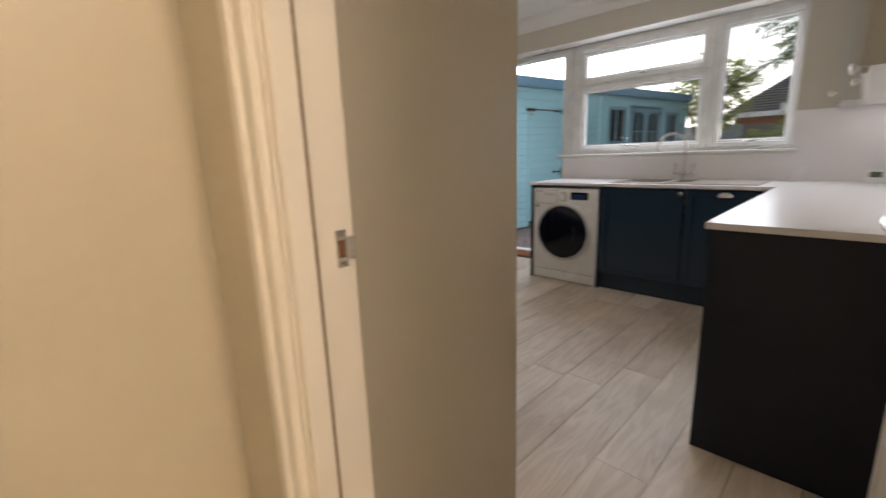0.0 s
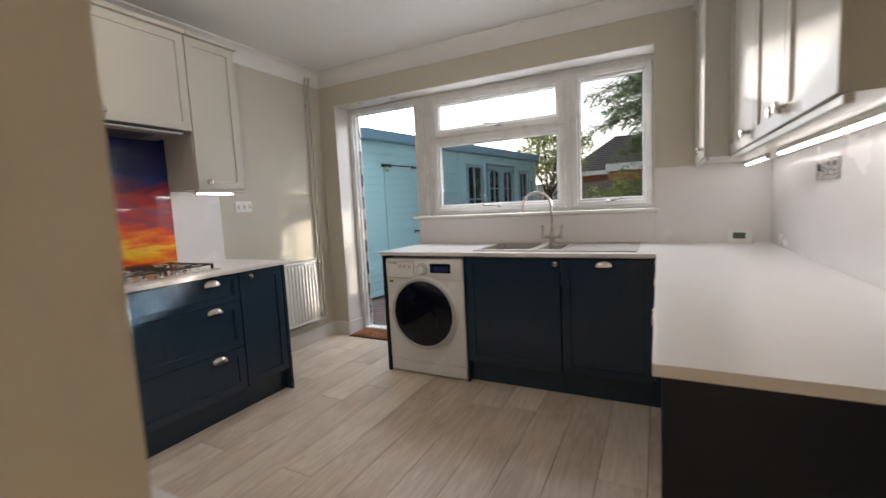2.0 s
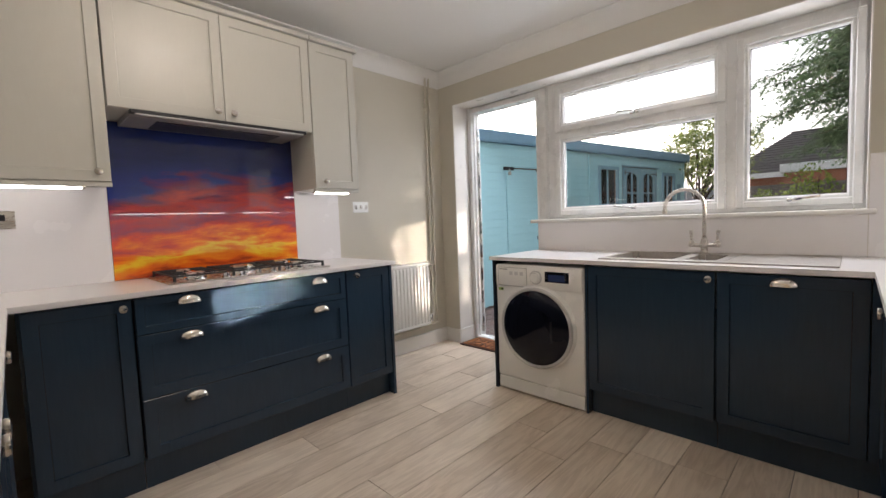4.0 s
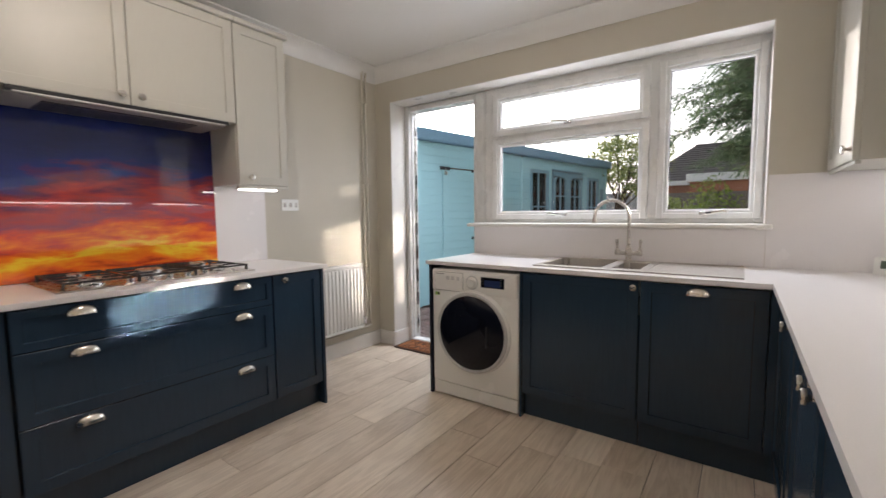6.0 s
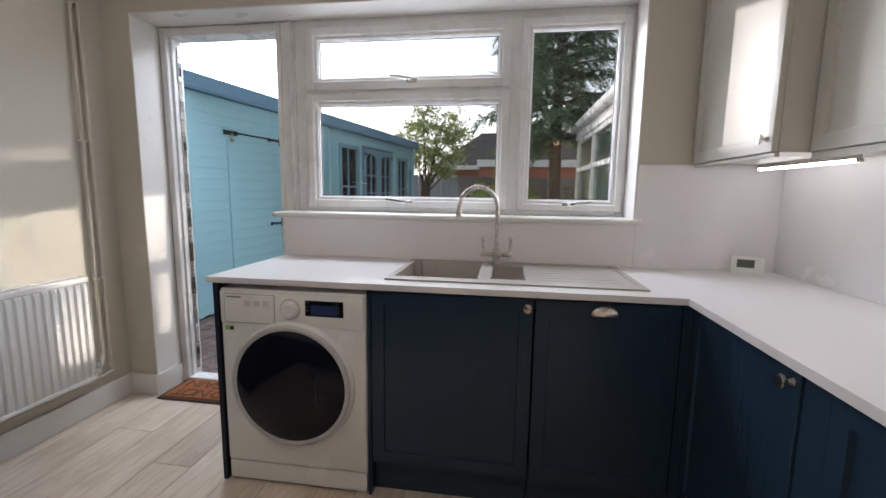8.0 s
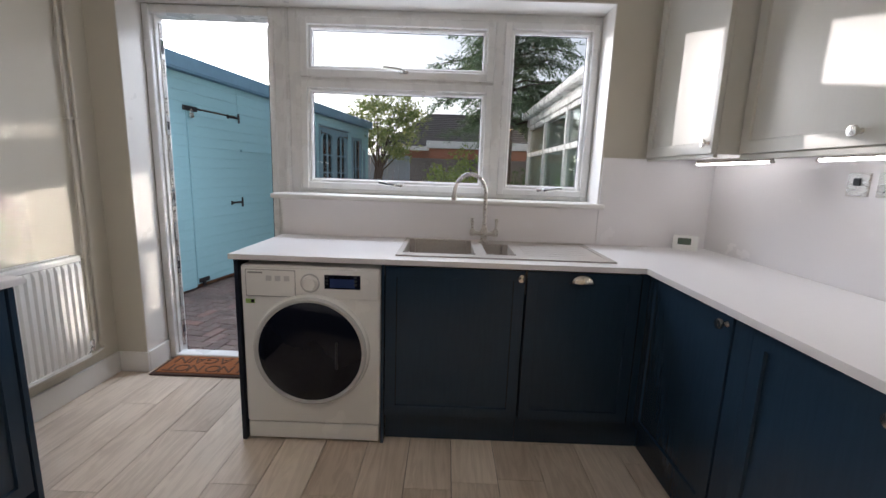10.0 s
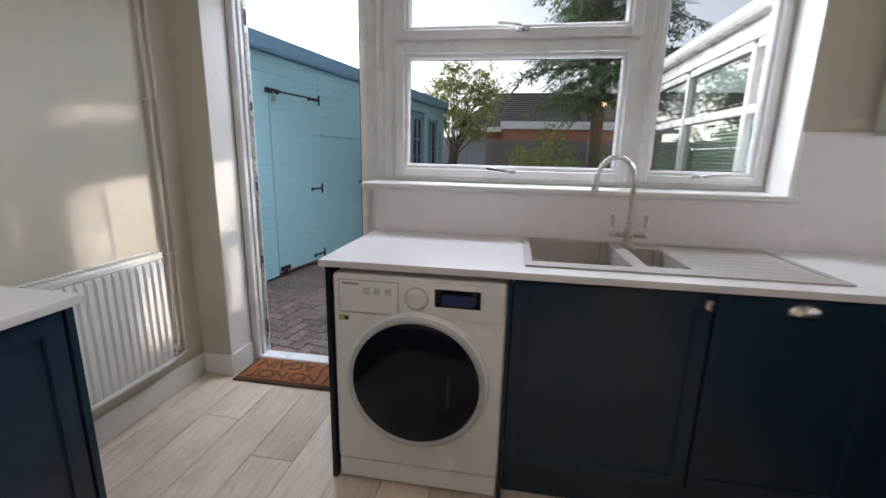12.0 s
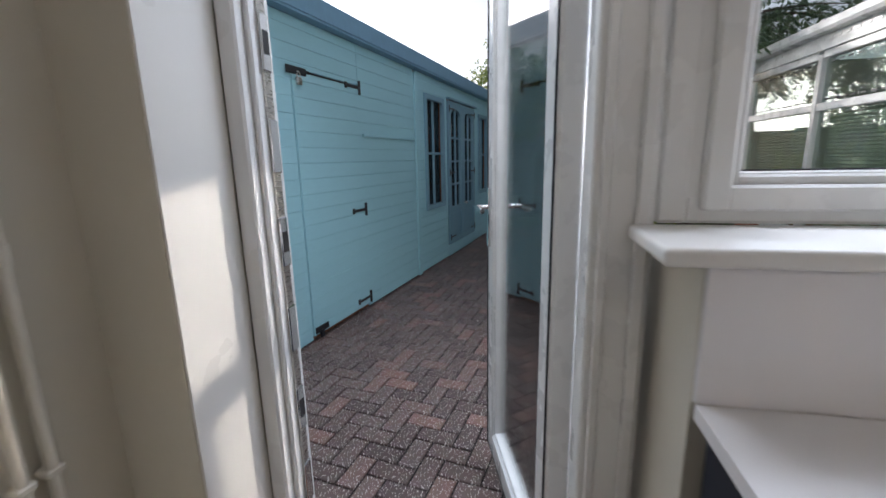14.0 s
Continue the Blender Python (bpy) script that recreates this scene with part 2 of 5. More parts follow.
def thing(name, m, label, category, group=""):
    ob = new(name)
    ob.empty_display_size = 0.1
    ob.matrix_world = m
    return tagged(ob, label, category, group)


def one(*dims, bev=0.0, seg=1):
    return box(bmesh.new(), *dims, bev=bev, seg=seg)


def shaker(x0, z0, x1, z1, t=0.02, stile=0.07, depth=0.009):
    """A framed door or drawer front: face at y = 0, its back at y = t."""
    bm = bmesh.new()
    box(bm, x0, 0, z0, x1, t, z1)
    bm.faces.ensure_lookup_table()
    front = min(bm.faces, key=lambda f: f.calc_center_median().y)
    s = min(stile, (z1 - z0) * 0.3)
    bmesh.ops.inset_individual(bm, faces=[front], thickness=s, depth=0.0)
    bmesh.ops.inset_individual(bm, faces=[front], thickness=0.004, depth=-depth)
    edge = [e for e in bm.edges if all(abs(v.co.y) < 1e-6 for v in e.verts) and any(abs(v.co.x - x0) < 1e-6 or abs(v.co.x - x1) < 1e-6 or abs(v.co.z - z0) < 1e-6 or abs(v.co.z - z1) < 1e-6 for v in e.verts)]
    bmesh.ops.bevel(bm, geom=[e for e in edge if len({(abs(v.co.x - x0) < 1e-6, abs(v.co.x - x1) < 1e-6) for v in e.verts}) <= 2], offset=0.0015, segments=1, affect="EDGES")
    return bm


def knob(parent, x, z):
    bm = bmesh.new()
    lathe(bm, [(0.010, 0.0), (0.008, 0.004), (0.006, 0.012), (0.009, 0.018), (0.0165, 0.021), (0.0175, 0.026), (0.016, 0.031), (0.004, 0.033)],
          Matrix.Translation((x, 0, z)) @ Matrix.Rotation(radians(90), 4, "X"), 20)
    part("knob", bm, NICKEL, parent, "round brushed nickel knob", True)


NICKEL = mat("satin_nickel", (0.66, 0.63, 0.58), 0.22, metal=1.0, scale=30, var=0.06)


def cup(parent, x, z, w=0.102):
    """A half-shell cup pull, open underneath."""
    bm = bmesh.new()
    rows, cols, grid = 6, 14, []
    for i in range(rows + 1):
        a = math.pi / 2 * i / rows
        line = []
        for j in range(cols + 1):
            b = math.pi * j / cols
            line.append(bm.verts.new((x - math.cos(b) * w / 2, -0.026 * math.cos(a) * math.sin(b) ** 0.7 - 0.001, z - 0.018 + 0.042 * math.sin(b) ** 0.7 * (0.12 + 0.88 * math.sin(a)))))
        grid.append(line)
    for i in range(rows):
        for j in range(cols):
            bm.faces.new((grid[i][j], grid[i][j + 1], grid[i + 1][j + 1], grid[i + 1][j]))
    bmesh.ops.remove_doubles(bm, verts=bm.verts, dist=1e-5)
    bmesh.ops.solidify(bm, geom=bm.faces[:], thickness=0.0018)
    part("cup_handle", bm, NICKEL, parent, "polished nickel cup handle", True)


def base_unit(name, m, w, fronts, label, depth=0.56, ends=(0.0, 0.0), plinth=True, z0=0.15, z1=0.884, paint=None, top=None, category="base cabinet", group=""):
    """A floor unit in its own frame: front left foot at the origin, front face at y = 0, x along the front."""
    paint = paint or NAVY
    u = thing(name, m, label, category, group)
    part("body", one(0.001, 0.021, z0, w - 0.001, depth, top or z1), paint, u)
    for f in fronts:
        fx0, fz0, fx1, fz1, kind = f[:5]
        d = part(kind, shaker(fx0, fz0, fx1, fz1), paint, u)
        for hk, hx, hz in f[5:]:
            (knob if hk == "knob" else cup)(d, hx, hz)
    if plinth:
        part("plinth", one(-ends[0], 0.055, 0.0, w + ends[1], 0.075, z0 - 0.003), paint, u)
    return u


def pipe_pts(ctrl, n=8):
    """Points along a Catmull-Rom line through the control points."""
    c = [Vector(p) for p in ctrl]
    c = [c[0] * 2 - c[1]] + c + [c[-1] * 2 - c[-2]]
    out = []
    for i in range(1, len(c) - 2):
        for k in range(n):
            t = k / n
            a, b, d, e = c[i - 1], c[i], c[i + 1], c[i + 2]
            out.append(0.5 * (2 * b + (d - a) * t + (2 * a - 5 * b + 4 * d - e) * t * t + (3 * b - a - 3 * d + e) * t ** 3))
    return out + [c[-2]]


# ---- plan: x towards the garden, y towards the hob ----
XW, XO = 3.648, 3.96           # inner and outer face of the window wall
YH, YR = 3.51, -0.03           # hob wall, opposite wall
XK = 0.10                      # kitchen side of the hall partition
ZC = 2.52                      # ceiling
OY0, OY1, OZ = 0.615, 3.332, 2.22   # the window and door opening
SILL, SEND = 1.118, 2.45       # underside of the sill board, end of the wall below it
GROUND = -0.10

# floor slab and boards come last; walls
structure("wall_north", one(-3.6, YH, 0, XO, YH + 0.25, 2.62), PAINT, "warm beige painted plaster wall", "wall")
structure("wall_south", one(-0.12, YR - 0.25, 0, XO, YR, 2.62), PAINT, "warm beige painted plaster wall", "wall")
bm = bmesh.new()
box(bm, XW, YR, 0, XO, OY0, 2.62)
box(bm, XW, OY0, OZ, XO, OY1, 2.62)
box(bm, XW, OY1, 0, XO, YH, 2.62)
box(bm, XW, OY0, 0, XO, SEND, SILL)
structure("wall_east", bm, PAINT, "beige plaster wall with a deep window and door opening", "wall")
# hall partition with the doorway, and the stub wall beside the doorway
bm = bmesh.new()
box(bm, -0.17, 0.79, 0, -0.08, 0.93, 2.62)
box(bm, -0.17, YR, 2.06, -0.06, 0.79, 2.62)
box(bm, -0.17, 1.03, 0, XK, YH, 2.62)
structure("wall_west", bm, PAINT, "beige plaster partition with a doorway", "wall")
structure("wall_stub", one(-0.17, 0.93, 0, 0.60, 1.03, 2.62), PAINT, "beige plaster stub wall beside the doorway", "wall")
# the hall that closes the place behind the camera
for nm, d in (("wall_hall_west", (-1.75, -1.6, 0, -1.6, YH, 2.62)), ("wall_hall_south", (-1.6, -1.75, 0, -0.06, -1.6, 2.62)),
              ("wall_hall_east", (-0.17, -1.6, 0, -0.06, YR, 2.62)), ("wall_hall_end", (-1.6, 1.09, 0, -0.17, 1.19, 2.62))):
    structure(nm, one(*d), PAINT, "beige plaster hallway wall", "wall")
structure("ceiling", one(-1.75, -1.75, ZC, XO, YH + 0.25, ZC + 0.15), CEIL, "matt white plaster ceiling", "ceiling")


def cove(name, a, b, inward):
    """A curved plaster coving between two points along the wall, its curve opening to the room."""
    a, b, n = Vector(a), Vector(b), Vector(inward)
    prof = [(0.0, 0.0), (0.0, -0.115), (0.008, -0.115), (0.010, -0.100)]
    prof += [(0.10 - 0.088 * math.cos(radians(k)), -0.1 + 0.088 * math.sin(radians(k))) for k in range(10, 90, 16)]
    prof += [(0.105, -0.012), (0.112, -0.010), (0.112, 0.0)]
    bm = bmesh.new()
    ends = []
    for p in (a, b):
        ends.append([bm.verts.new(p + n * (h - 0.0) + Vector((0, 0, v))) for h, v in prof])
    k = len(prof)
    for i in range(k):
        bm.faces.new((ends[0][i], ends[0][(i + 1) % k], ends[1][(i + 1) % k], ends[1][i]))
    bm.faces.new(ends[0])
    bm.faces.new(ends[1][::-1])
    structure(name, bm, CEIL, "white curved plaster coving", "coving", True)


cove("trim_coving_east", (XW, YR, ZC - 0.001), (XW, YH, ZC - 0.001), (-1, 0, 0))
cove("trim_coving_north", (0.1, YH, ZC - 0.002), (XW, YH, ZC - 0.002), (0, -1, 0))
cove("trim_coving_south", (XK, YR, ZC - 0.002), (XW, YR, ZC - 0.002), (0, 1, 0))


def plate(holes, x0, y0, x1, y1, z0, z1):
    """A flat plate with rectangular openings, laid as a grid of cells."""
    xs = sorted({x0, x1, *[h[0] for h in holes], *[h[2] for h in holes]})
    ys = sorted({y0, y1, *[h[1] for h in holes], *[h[3] for h in holes]})
    bm = bmesh.new()
    for a, b in zip(xs, xs[1:]):
        for c, d in zip(ys, ys[1:]):
            if not any(h[0] <= (a + b) / 2 <= h[2] and h[1] <= (c + d) / 2 <= h[3] for h in holes):
                box(bm, a, c, z0, b, d, z1)
    bmesh.ops.remove_doubles(bm, verts=bm.verts, dist=1e-5)
    seen = {}
    for f in list(bm.faces):
        k = tuple(round(v, 4) for v in f.calc_center_median())
        seen.setdefault(k, []).append(f)
    bmesh.ops.delete(bm, geom=[f for fs in seen.values() if len(fs) > 1 for f in fs], context="FACES")
    return bm


def skirting(name, outline_dims):
    bm = bmesh.new()
    for d in outline_dims:
        box(bm, *d, bev=0.006, seg=2)
    structure(name, bm, WHITE, "white gloss skirting board", "skirting")


skirting("baseboard_north", [(2.50, YH - 0.016, 0, XW, YH, 0.132)])
skirting("baseboard_east", [(XW - 0.016, OY1 - 0.016, 0, XW, YH - 0.016, 0.132), (XW, OY1 - 0.016, 0, 3.85, OY1, 0.132)])

# ---- window: frame, sashes, panes, handles ----
FX0, FX1 = 3.845, 3.915


def ring(bm, x0, x1, y0, z0, y1, z1, w, bev=0.006):
    """A rectangular frame in the window plane, mitred visually by butting its rails between its stiles."""
    box(bm, x0, y0, z0, x1, y0 + w, z1, bev)
    box(bm, x0, y1 - w, z0, x1, y1, z1, bev)
    box(bm, x0 + 0.001, y0 + w - 0.004, z0, x1 - 0.001, y1 - w + 0.004, z0 + w, bev)
    box(bm, x0 + 0.001, y0 + w - 0.004, z1 - w, x1 - 0.001, y1 - w + 0.004, z1, bev)
    return bm


win = thing("window_1", Matrix.Identity(4), "white uPVC casement window with three panes", "window")
win["kind"] = "structure"
bm = bmesh.new()
ring(bm, FX0, FX1, OY0, 1.146, 2.465, OZ, 0.052)
box(bm, FX0, 1.178, 1.19, FX1, 1.245, OZ - 0.04, 0.004)
box(bm, FX0 + 0.001, 1.24, 1.792, FX1 - 0.001, 2.42, 1.852, 0.004)
box(bm, FX0 + 0.002, 2.385, 1.19, FX1 - 0.002, 2.420, OZ - 0.04, 0.003)
part("window_frame", bm, PVC, win)


def sash(y0, z0, y1, z1, hy, hz, w, turn=1):
    x = FX0 - 0.016
    bm = ring(bmesh.new(), x, FX1 - 0.012, y0, z0, y1, z1, w - 0.017, 0.005)
    g = w - 0.020
    ring(bm, FX0 + 0.001, FX1 - 0.014, y0 + g, z0 + g, y1 - g, z1 - g, 0.020, 0.004)
    s = part("sash", bm, PVC, win)
    ring_in = ring(bmesh.new(), FX0 + 0.012, FX0 + 0.03, y0 + w - 0.004, z0 + w - 0.004, y1 - w + 0.004, z1 - w + 0.004, 0.009, 0.003)
    part("glazing_bead", ring_in, PVC, s)
    part("seal", ring(bmesh.new(), FX0 + 0.0305, FX0 + 0.0335, y0 + w + 0.002, z0 + w + 0.002, y1 - w - 0.002, z1 - w - 0.002, 0.006, 0), BLACK, s, "black glazing seal")
    p = part("pane", one(FX0 + 0.034, y0 + w - 0.007, z0 + w - 0.007, FX0 + 0.038, y1 - w + 0.007, z1 - w + 0.007), GLASS, s, "clear glass pane")
    p.visible_shadow = False
    bm = bmesh.new()
    box(bm, x - 0.012, hy - 0.03, hz - 0.012, x + 0.001, hy + 0.03, hz + 0.012, 0.004, 2)
    tube(bm, pipe_pts([(x - 0.012, hy, hz), (x - 0.034, hy + 0.004 * turn, hz + 0.002), (x - 0.040, hy + 0.035 * turn, hz + 0.006), (x - 0.036, hy + 0.115 * turn, hz + 0.016)], 5), 0.0095, 8)
    part("handle", bm, CHROME, s, "chrome casement handle", True)


sash(1.237, 1.832, 2.395, 2.172, 1.775, 1.873, 0.066)
sash(1.237, 1.170, 2.395, 1.814, 1.80, 1.206, 0.062)
sash(0.632, 1.171, 1.185, 2.172, 0.912, 1.207, 0.058, -1)

bm = bmesh.new()
box(bm, 3.62, 0.585, SILL, FX0 - 0.002, 2.512, 1.146, 0.009, 3)
structure("window_sill", bm, WHITE, "white gloss window sill board with rounded nose", "window sill", True)
# plaster reveals painted white
bm = bmesh.new()
box(bm, XW + 0.002, OY0 - 0.001, 1.146, FX0, OY0 + 0.006, OZ)
box(bm, XW + 0.002, OY0, OZ - 0.006, FX0, OY1, OZ + 0.001)
box(bm, XW + 0.002, OY1 - 0.005, 0.132, FX0, OY1 + 0.001, OZ - 0.006)
structure("trim_reveal", bm, WHITE, "white painted plaster reveals", "reveal")

# ---- back door: fixed frame and the leaf standing open ----
door = thing("door_1", Matrix.Identity(4), "white uPVC glazed back door standing open to the garden", "door")
door["kind"] = "structure"
bm = bmesh.new()
box(bm, FX0, 3.282, 0.0, FX1 + 0.06, OY1 - 0.005, OZ - 0.006, 0.005)
box(bm, FX0 + 0.03, 3.269, 0.0, FX0 + 0.05, 3.284, OZ - 0.006, 0.004)
box(bm, FX0, 2.466, 0.0, FX1 + 0.06, 2.580, OZ - 0.006, 0.005)
box(bm, FX0 - 0.012, 2.475, 0.0, FX0 + 0.002, 2.50, OZ - 0.006, 0.004)
box(bm, FX0 - 0.008, 2.545, 0.0, FX0 + 0.002, 2.565, OZ - 0.006, 0.004)
box(bm, FX0 + 0.001, 2.58, 2.162, FX1 + 0.059, 3.282, OZ - 0.007, 0.005)
box(bm, FX0 + 0.001, 2.58, 0.0, FX1 + 0.020, 3.282, 0.030, 0.006)
part("door_frame", bm, PVC, door)
bm = bmesh.new()
box(bm, FX1 + 0.008, 3.276, 0.06, FX1 + 0.034, 3.2825, 2.13)
strip = part("keep_strip", bm, STEEL, door, "steel lock keep strip")
for i in range(9):
    z = 0.12 + i * 0.225
    kp = part("keep", one(FX1 + 0.004, 3.272, z, FX1 + 0.036, 3.2775, z + 0.12, bev=0.002), CHROME, strip, "chrome lock keep")
    if i % 2 == 0:
        part("slot", one(FX1 + 0.010, 3.2712, z + 0.035, FX1 + 0.030, 3.2725, z + 0.085), BLACK, strip)
hinge = Matrix.Translation((3.985, 2.575, 0)) @ Matrix.Rotation(radians(16.5), 4, "Z")
leaf = thing("door_2", hinge, "white uPVC door leaf with a tall glass pane, open", "door")
leaf["kind"] = "structure"
W = 0.76


def xring(bm, y0, y1, x0, z0, x1, z1, w, bev):
    box(bm, x0, y0, z0, x0 + w, y1, z1, bev)
    box(bm, x1 - w, y0, z0, x1, y1, z1, bev)
    box(bm, x0 + w - 0.003, y0 + 0.001, z0, x1 - w + 0.003, y1 - 0.001, z0 + w, bev)
    box(bm, x0 + w - 0.003, y0 + 0.001, z1 - w, x1 - w + 0.003, y1 - 0.001, z1, bev)
    return bm


part("leaf_frame", xring(bmesh.new(), 0, 0.062, 0.0, 0.03, W, 2.155, 0.092, 0.007), PVC, leaf)
bm = xring(bmesh.new(), 0.01, 0.052, 0.088, 0.118, W - 0.088, 2.067, 0.016, 0.004)
part("glazing_bead", bm, PVC, leaf)
bm = xring(bmesh.new(), 0.0625, 0.066, 0.012, 0.042, W - 0.012, 2.143, 0.008, 0.001)
part("seal", bm, BLACK, leaf, "black rubber door seal")
p = part("pane", one(0.09, 0.028, 0.12, W - 0.09, 0.034, 2.065), GLASS, leaf, "clear glass pane")
p.visible_shadow = False
bm = bmesh.new()
box(bm, W - 0.002, 0.022, 0.12, W + 0.002, 0.040, 2.05)
box(bm, W, 0.02, 0.94, W + 0.006, 0.042, 1.13, 0.001)
part("lock_edge", bm, STEEL, leaf, "steel lock edge strip")
for side in (-1, 1):
    yb = 0.0 if side < 0 else 0.062
    bm = bmesh.new()
    box(bm, W - 0.062, min(yb, yb + side * 0.011), 0.93, W - 0.03, max(yb, yb + side * 0.011), 1.16, 0.004, 2)
    tube(bm, pipe_pts([(W - 0.046, yb + side * 0.008, 1.085), (W - 0.046, yb + side * 0.05, 1.085), (W - 0.075, yb + side * 0.056, 1.087), (W - 0.165, yb + side * 0.052, 1.082)], 5), 0.009, 10)
    part("handle", bm, CHROME, leaf, "polished lever handle", True)

# ---- worktops ----
def slab(name, outline, z0, z1, label):
    bm = prism(bmesh.new(), outline, "z", z0, z1)
    bmesh.ops.recalc_face_normals(bm, faces=bm.faces)
    bmesh.ops.bevel(bm, geom=[e for e in bm.edges if abs(e.verts[0].co.z - e.verts[1].co.z) < 1e-6], offset=0.003, segments=2, affect="EDGES")
    return tagged(part(name, bm, QUARTZ), label, "worktop")


WT0, WT1 = 0.886, 0.91
SX0, SX1, SY0, SY1 = 3.092, 3.606, 0.708, 1.712     # sink cut-out
# the L of worktop is pieced round the sink opening
bm = plate([(SX0, SY0 + 0.012, SX1, SY1 - 0.012), (1.302, 0.602, 3.0, 2.448)], 1.302, YR + 0.012, XW - 0.012, 2.448, WT0, WT1)
tagged(part("worktop", bm, QUARTZ), "white speckled quartz worktop turning the corner by the sink", "worktop")
slab("worktop", [(XK, 1.035), (0.70, 1.035), (0.70, 2.866), (2.52, 2.866), (2.52, YH - 0.012), (XK, YH - 0.012)], WT0, WT1, "white speckled quartz worktop round the hob")

# ---- splash panels and upstands ----
tagged(part("splash_panel", one(XW - 0.010, YR + 0.010, WT1, XW, 0.613, 1.41), SPLASH), "white quartz splash panel in the corner", "splashback")
tagged(part("splash_panel", one(XW - 0.010, 0.615, WT1, XW, 2.448, SILL), SPLASH), "white quartz splash panel under the window", "splashback")
tagged(part("splash_panel", one(1.285, YR, WT1, XW - 0.010, YR + 0.010, 1.41), SPLASH), "white quartz splash panel behind the worktop", "splashback")
for a, b in ((XK, 1.10), (2.148, 2.50)):
    tagged(part("splash_panel", one(a, YH - 0.010, WT1, b, YH, 1.41), SPLASH), "white quartz splash panel beside the hob", "splashback", "panels beside the hob")
tagged(part("splash_panel", one(XK, 1.035, WT1, XK + 0.010, YH - 0.012, 1.41), SPLASH), "white quartz splash panel on the partition", "splashback")

# ---- base cabinets ----
NORTH = Matrix.Translation((0, 2.89, 0))
G = "navy base cabinets"
base_unit("base_cabinet", NORTH @ pose(0.715, 0, 0), 0.36, [(0.012, 0.153, 0.352, 0.876, "door", ("knob", 0.322, 0.845))], "navy shaker base cabinet beside the hob drawers", group=G)
base_unit("drawer_unit", NORTH @ pose(1.078, 0, 0), 1.064, [
    (0.003, 0.153, 1.061, 0.420, "drawer", ("cup", 0.213, 0.388), ("cup", 0.886, 0.388)),
    (0.003, 0.424, 1.061, 0.712, "drawer", ("cup", 0.213, 0.680), ("cup", 0.886, 0.680)),
    (0.003, 0.716, 1.061, 0.876, "drawer", ("cup", 0.213, 0.845), ("cup", 0.886, 0.845))], "wide navy drawer unit with cup handles under the hob", category="drawer unit")
base_unit("base_cabinet", NORTH @ pose(2.144, 0, 0), 0.331, [(0.003, 0.153, 0.328, 0.876, "door", ("knob", 0.066, 0.848))], "narrow navy shaker base cabinet at the worktop's end", group=G)
tagged(part("end_panel", one(2.477, 2.885, 0, 2.497, YH - 0.02, WT0, bev=0.001), NAVY), "navy end panel closing the hob cabinets", "end panel")
WEST = Matrix.Translation((0.675, 0, 0)) @ Matrix.Rotation(radians(90), 4, "Z")
for y0, w in ((1.04, 0.6), (1.642, 0.6), (2.244, 0.62)):
    base_unit("base_cabinet", WEST @ pose(y0, 0, 0), w, [(0.003, 0.153, w - 0.003, 0.876, "door", ("knob", 0.04 if y0 > 1.5 else w - 0.04, 0.845))], "navy shaker base cabinet along the partition", group=G)
EAST = Matrix.Translation((3.02, 0, 0)) @ Matrix.Rotation(radians(-90), 4, "Z")


def east(y):
    return EAST @ pose(-y, 0, 0)


base_unit("base_cabinet", east(1.756), 0.632, [(0.003, 0.153, 0.628, 0.876, "door", ("knob", 0.606, 0.845))], "navy shaker cabinet under the sink", group=G, top=0.70)
base_unit("dishwasher", east(1.122), 0.515, [(0.003, 0.153, 0.512, 0.876, "door", ("cup", 0.248, 0.843))], "integrated dishwasher behind a navy shaker front", category="dishwasher", top=0.76, ends=(0.0, 0.088))
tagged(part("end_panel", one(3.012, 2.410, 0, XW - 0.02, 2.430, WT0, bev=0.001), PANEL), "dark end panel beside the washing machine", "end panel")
tagged(part("filler_panel", one(3.022, 1.758, 0, XW - 0.02, 1.772, WT0, bev=0.001), NAVY), "navy panel between washing machine and cabinet", "end panel")
tagged(part("filler_panel", one(3.021, 0.560, 0.15, 3.060, 0.606, WT0, bev=0.001), NAVY), "navy corner post between the two cabinet runs", "filler panel")
SOUTH = Matrix.Translation((0, 0.578, 0)) @ Matrix.Rotation(radians(180), 4, "Z")


def south(x):
    return SOUTH @ pose(-x, 0, 0)


base_unit("base_cabinet", south(3.02), 0.56, [(0.003, 0.153, 0.556, 0.876, "door", ("knob", 0.530, 0.845))], "navy shaker corner base cabinet", group=G, ends=(0.052, 0.0))
tagged(part("filler_panel", one(2.378, 0.02, 0.15, 2.458, 0.574, WT0, bev=0.001), NAVY), "narrow navy filler strip between cabinets", "filler panel")
base_unit("base_cabinet", south(2.376), 0.46, [(0.003, 0.153, 0.457, 0.876, "door", ("knob", 0.420, 0.840))], "navy shaker base cabinet with round knob", group=G)
base_unit("base_cabinet", south(1.914), 0.578, [(0.003, 0.153, 0.575, 0.876, "door", ("knob", 0.042, 0.840))], "navy shaker base cabinet beside the end panel", group=G)
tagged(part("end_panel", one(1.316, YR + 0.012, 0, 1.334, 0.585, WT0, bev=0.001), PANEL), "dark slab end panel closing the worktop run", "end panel")


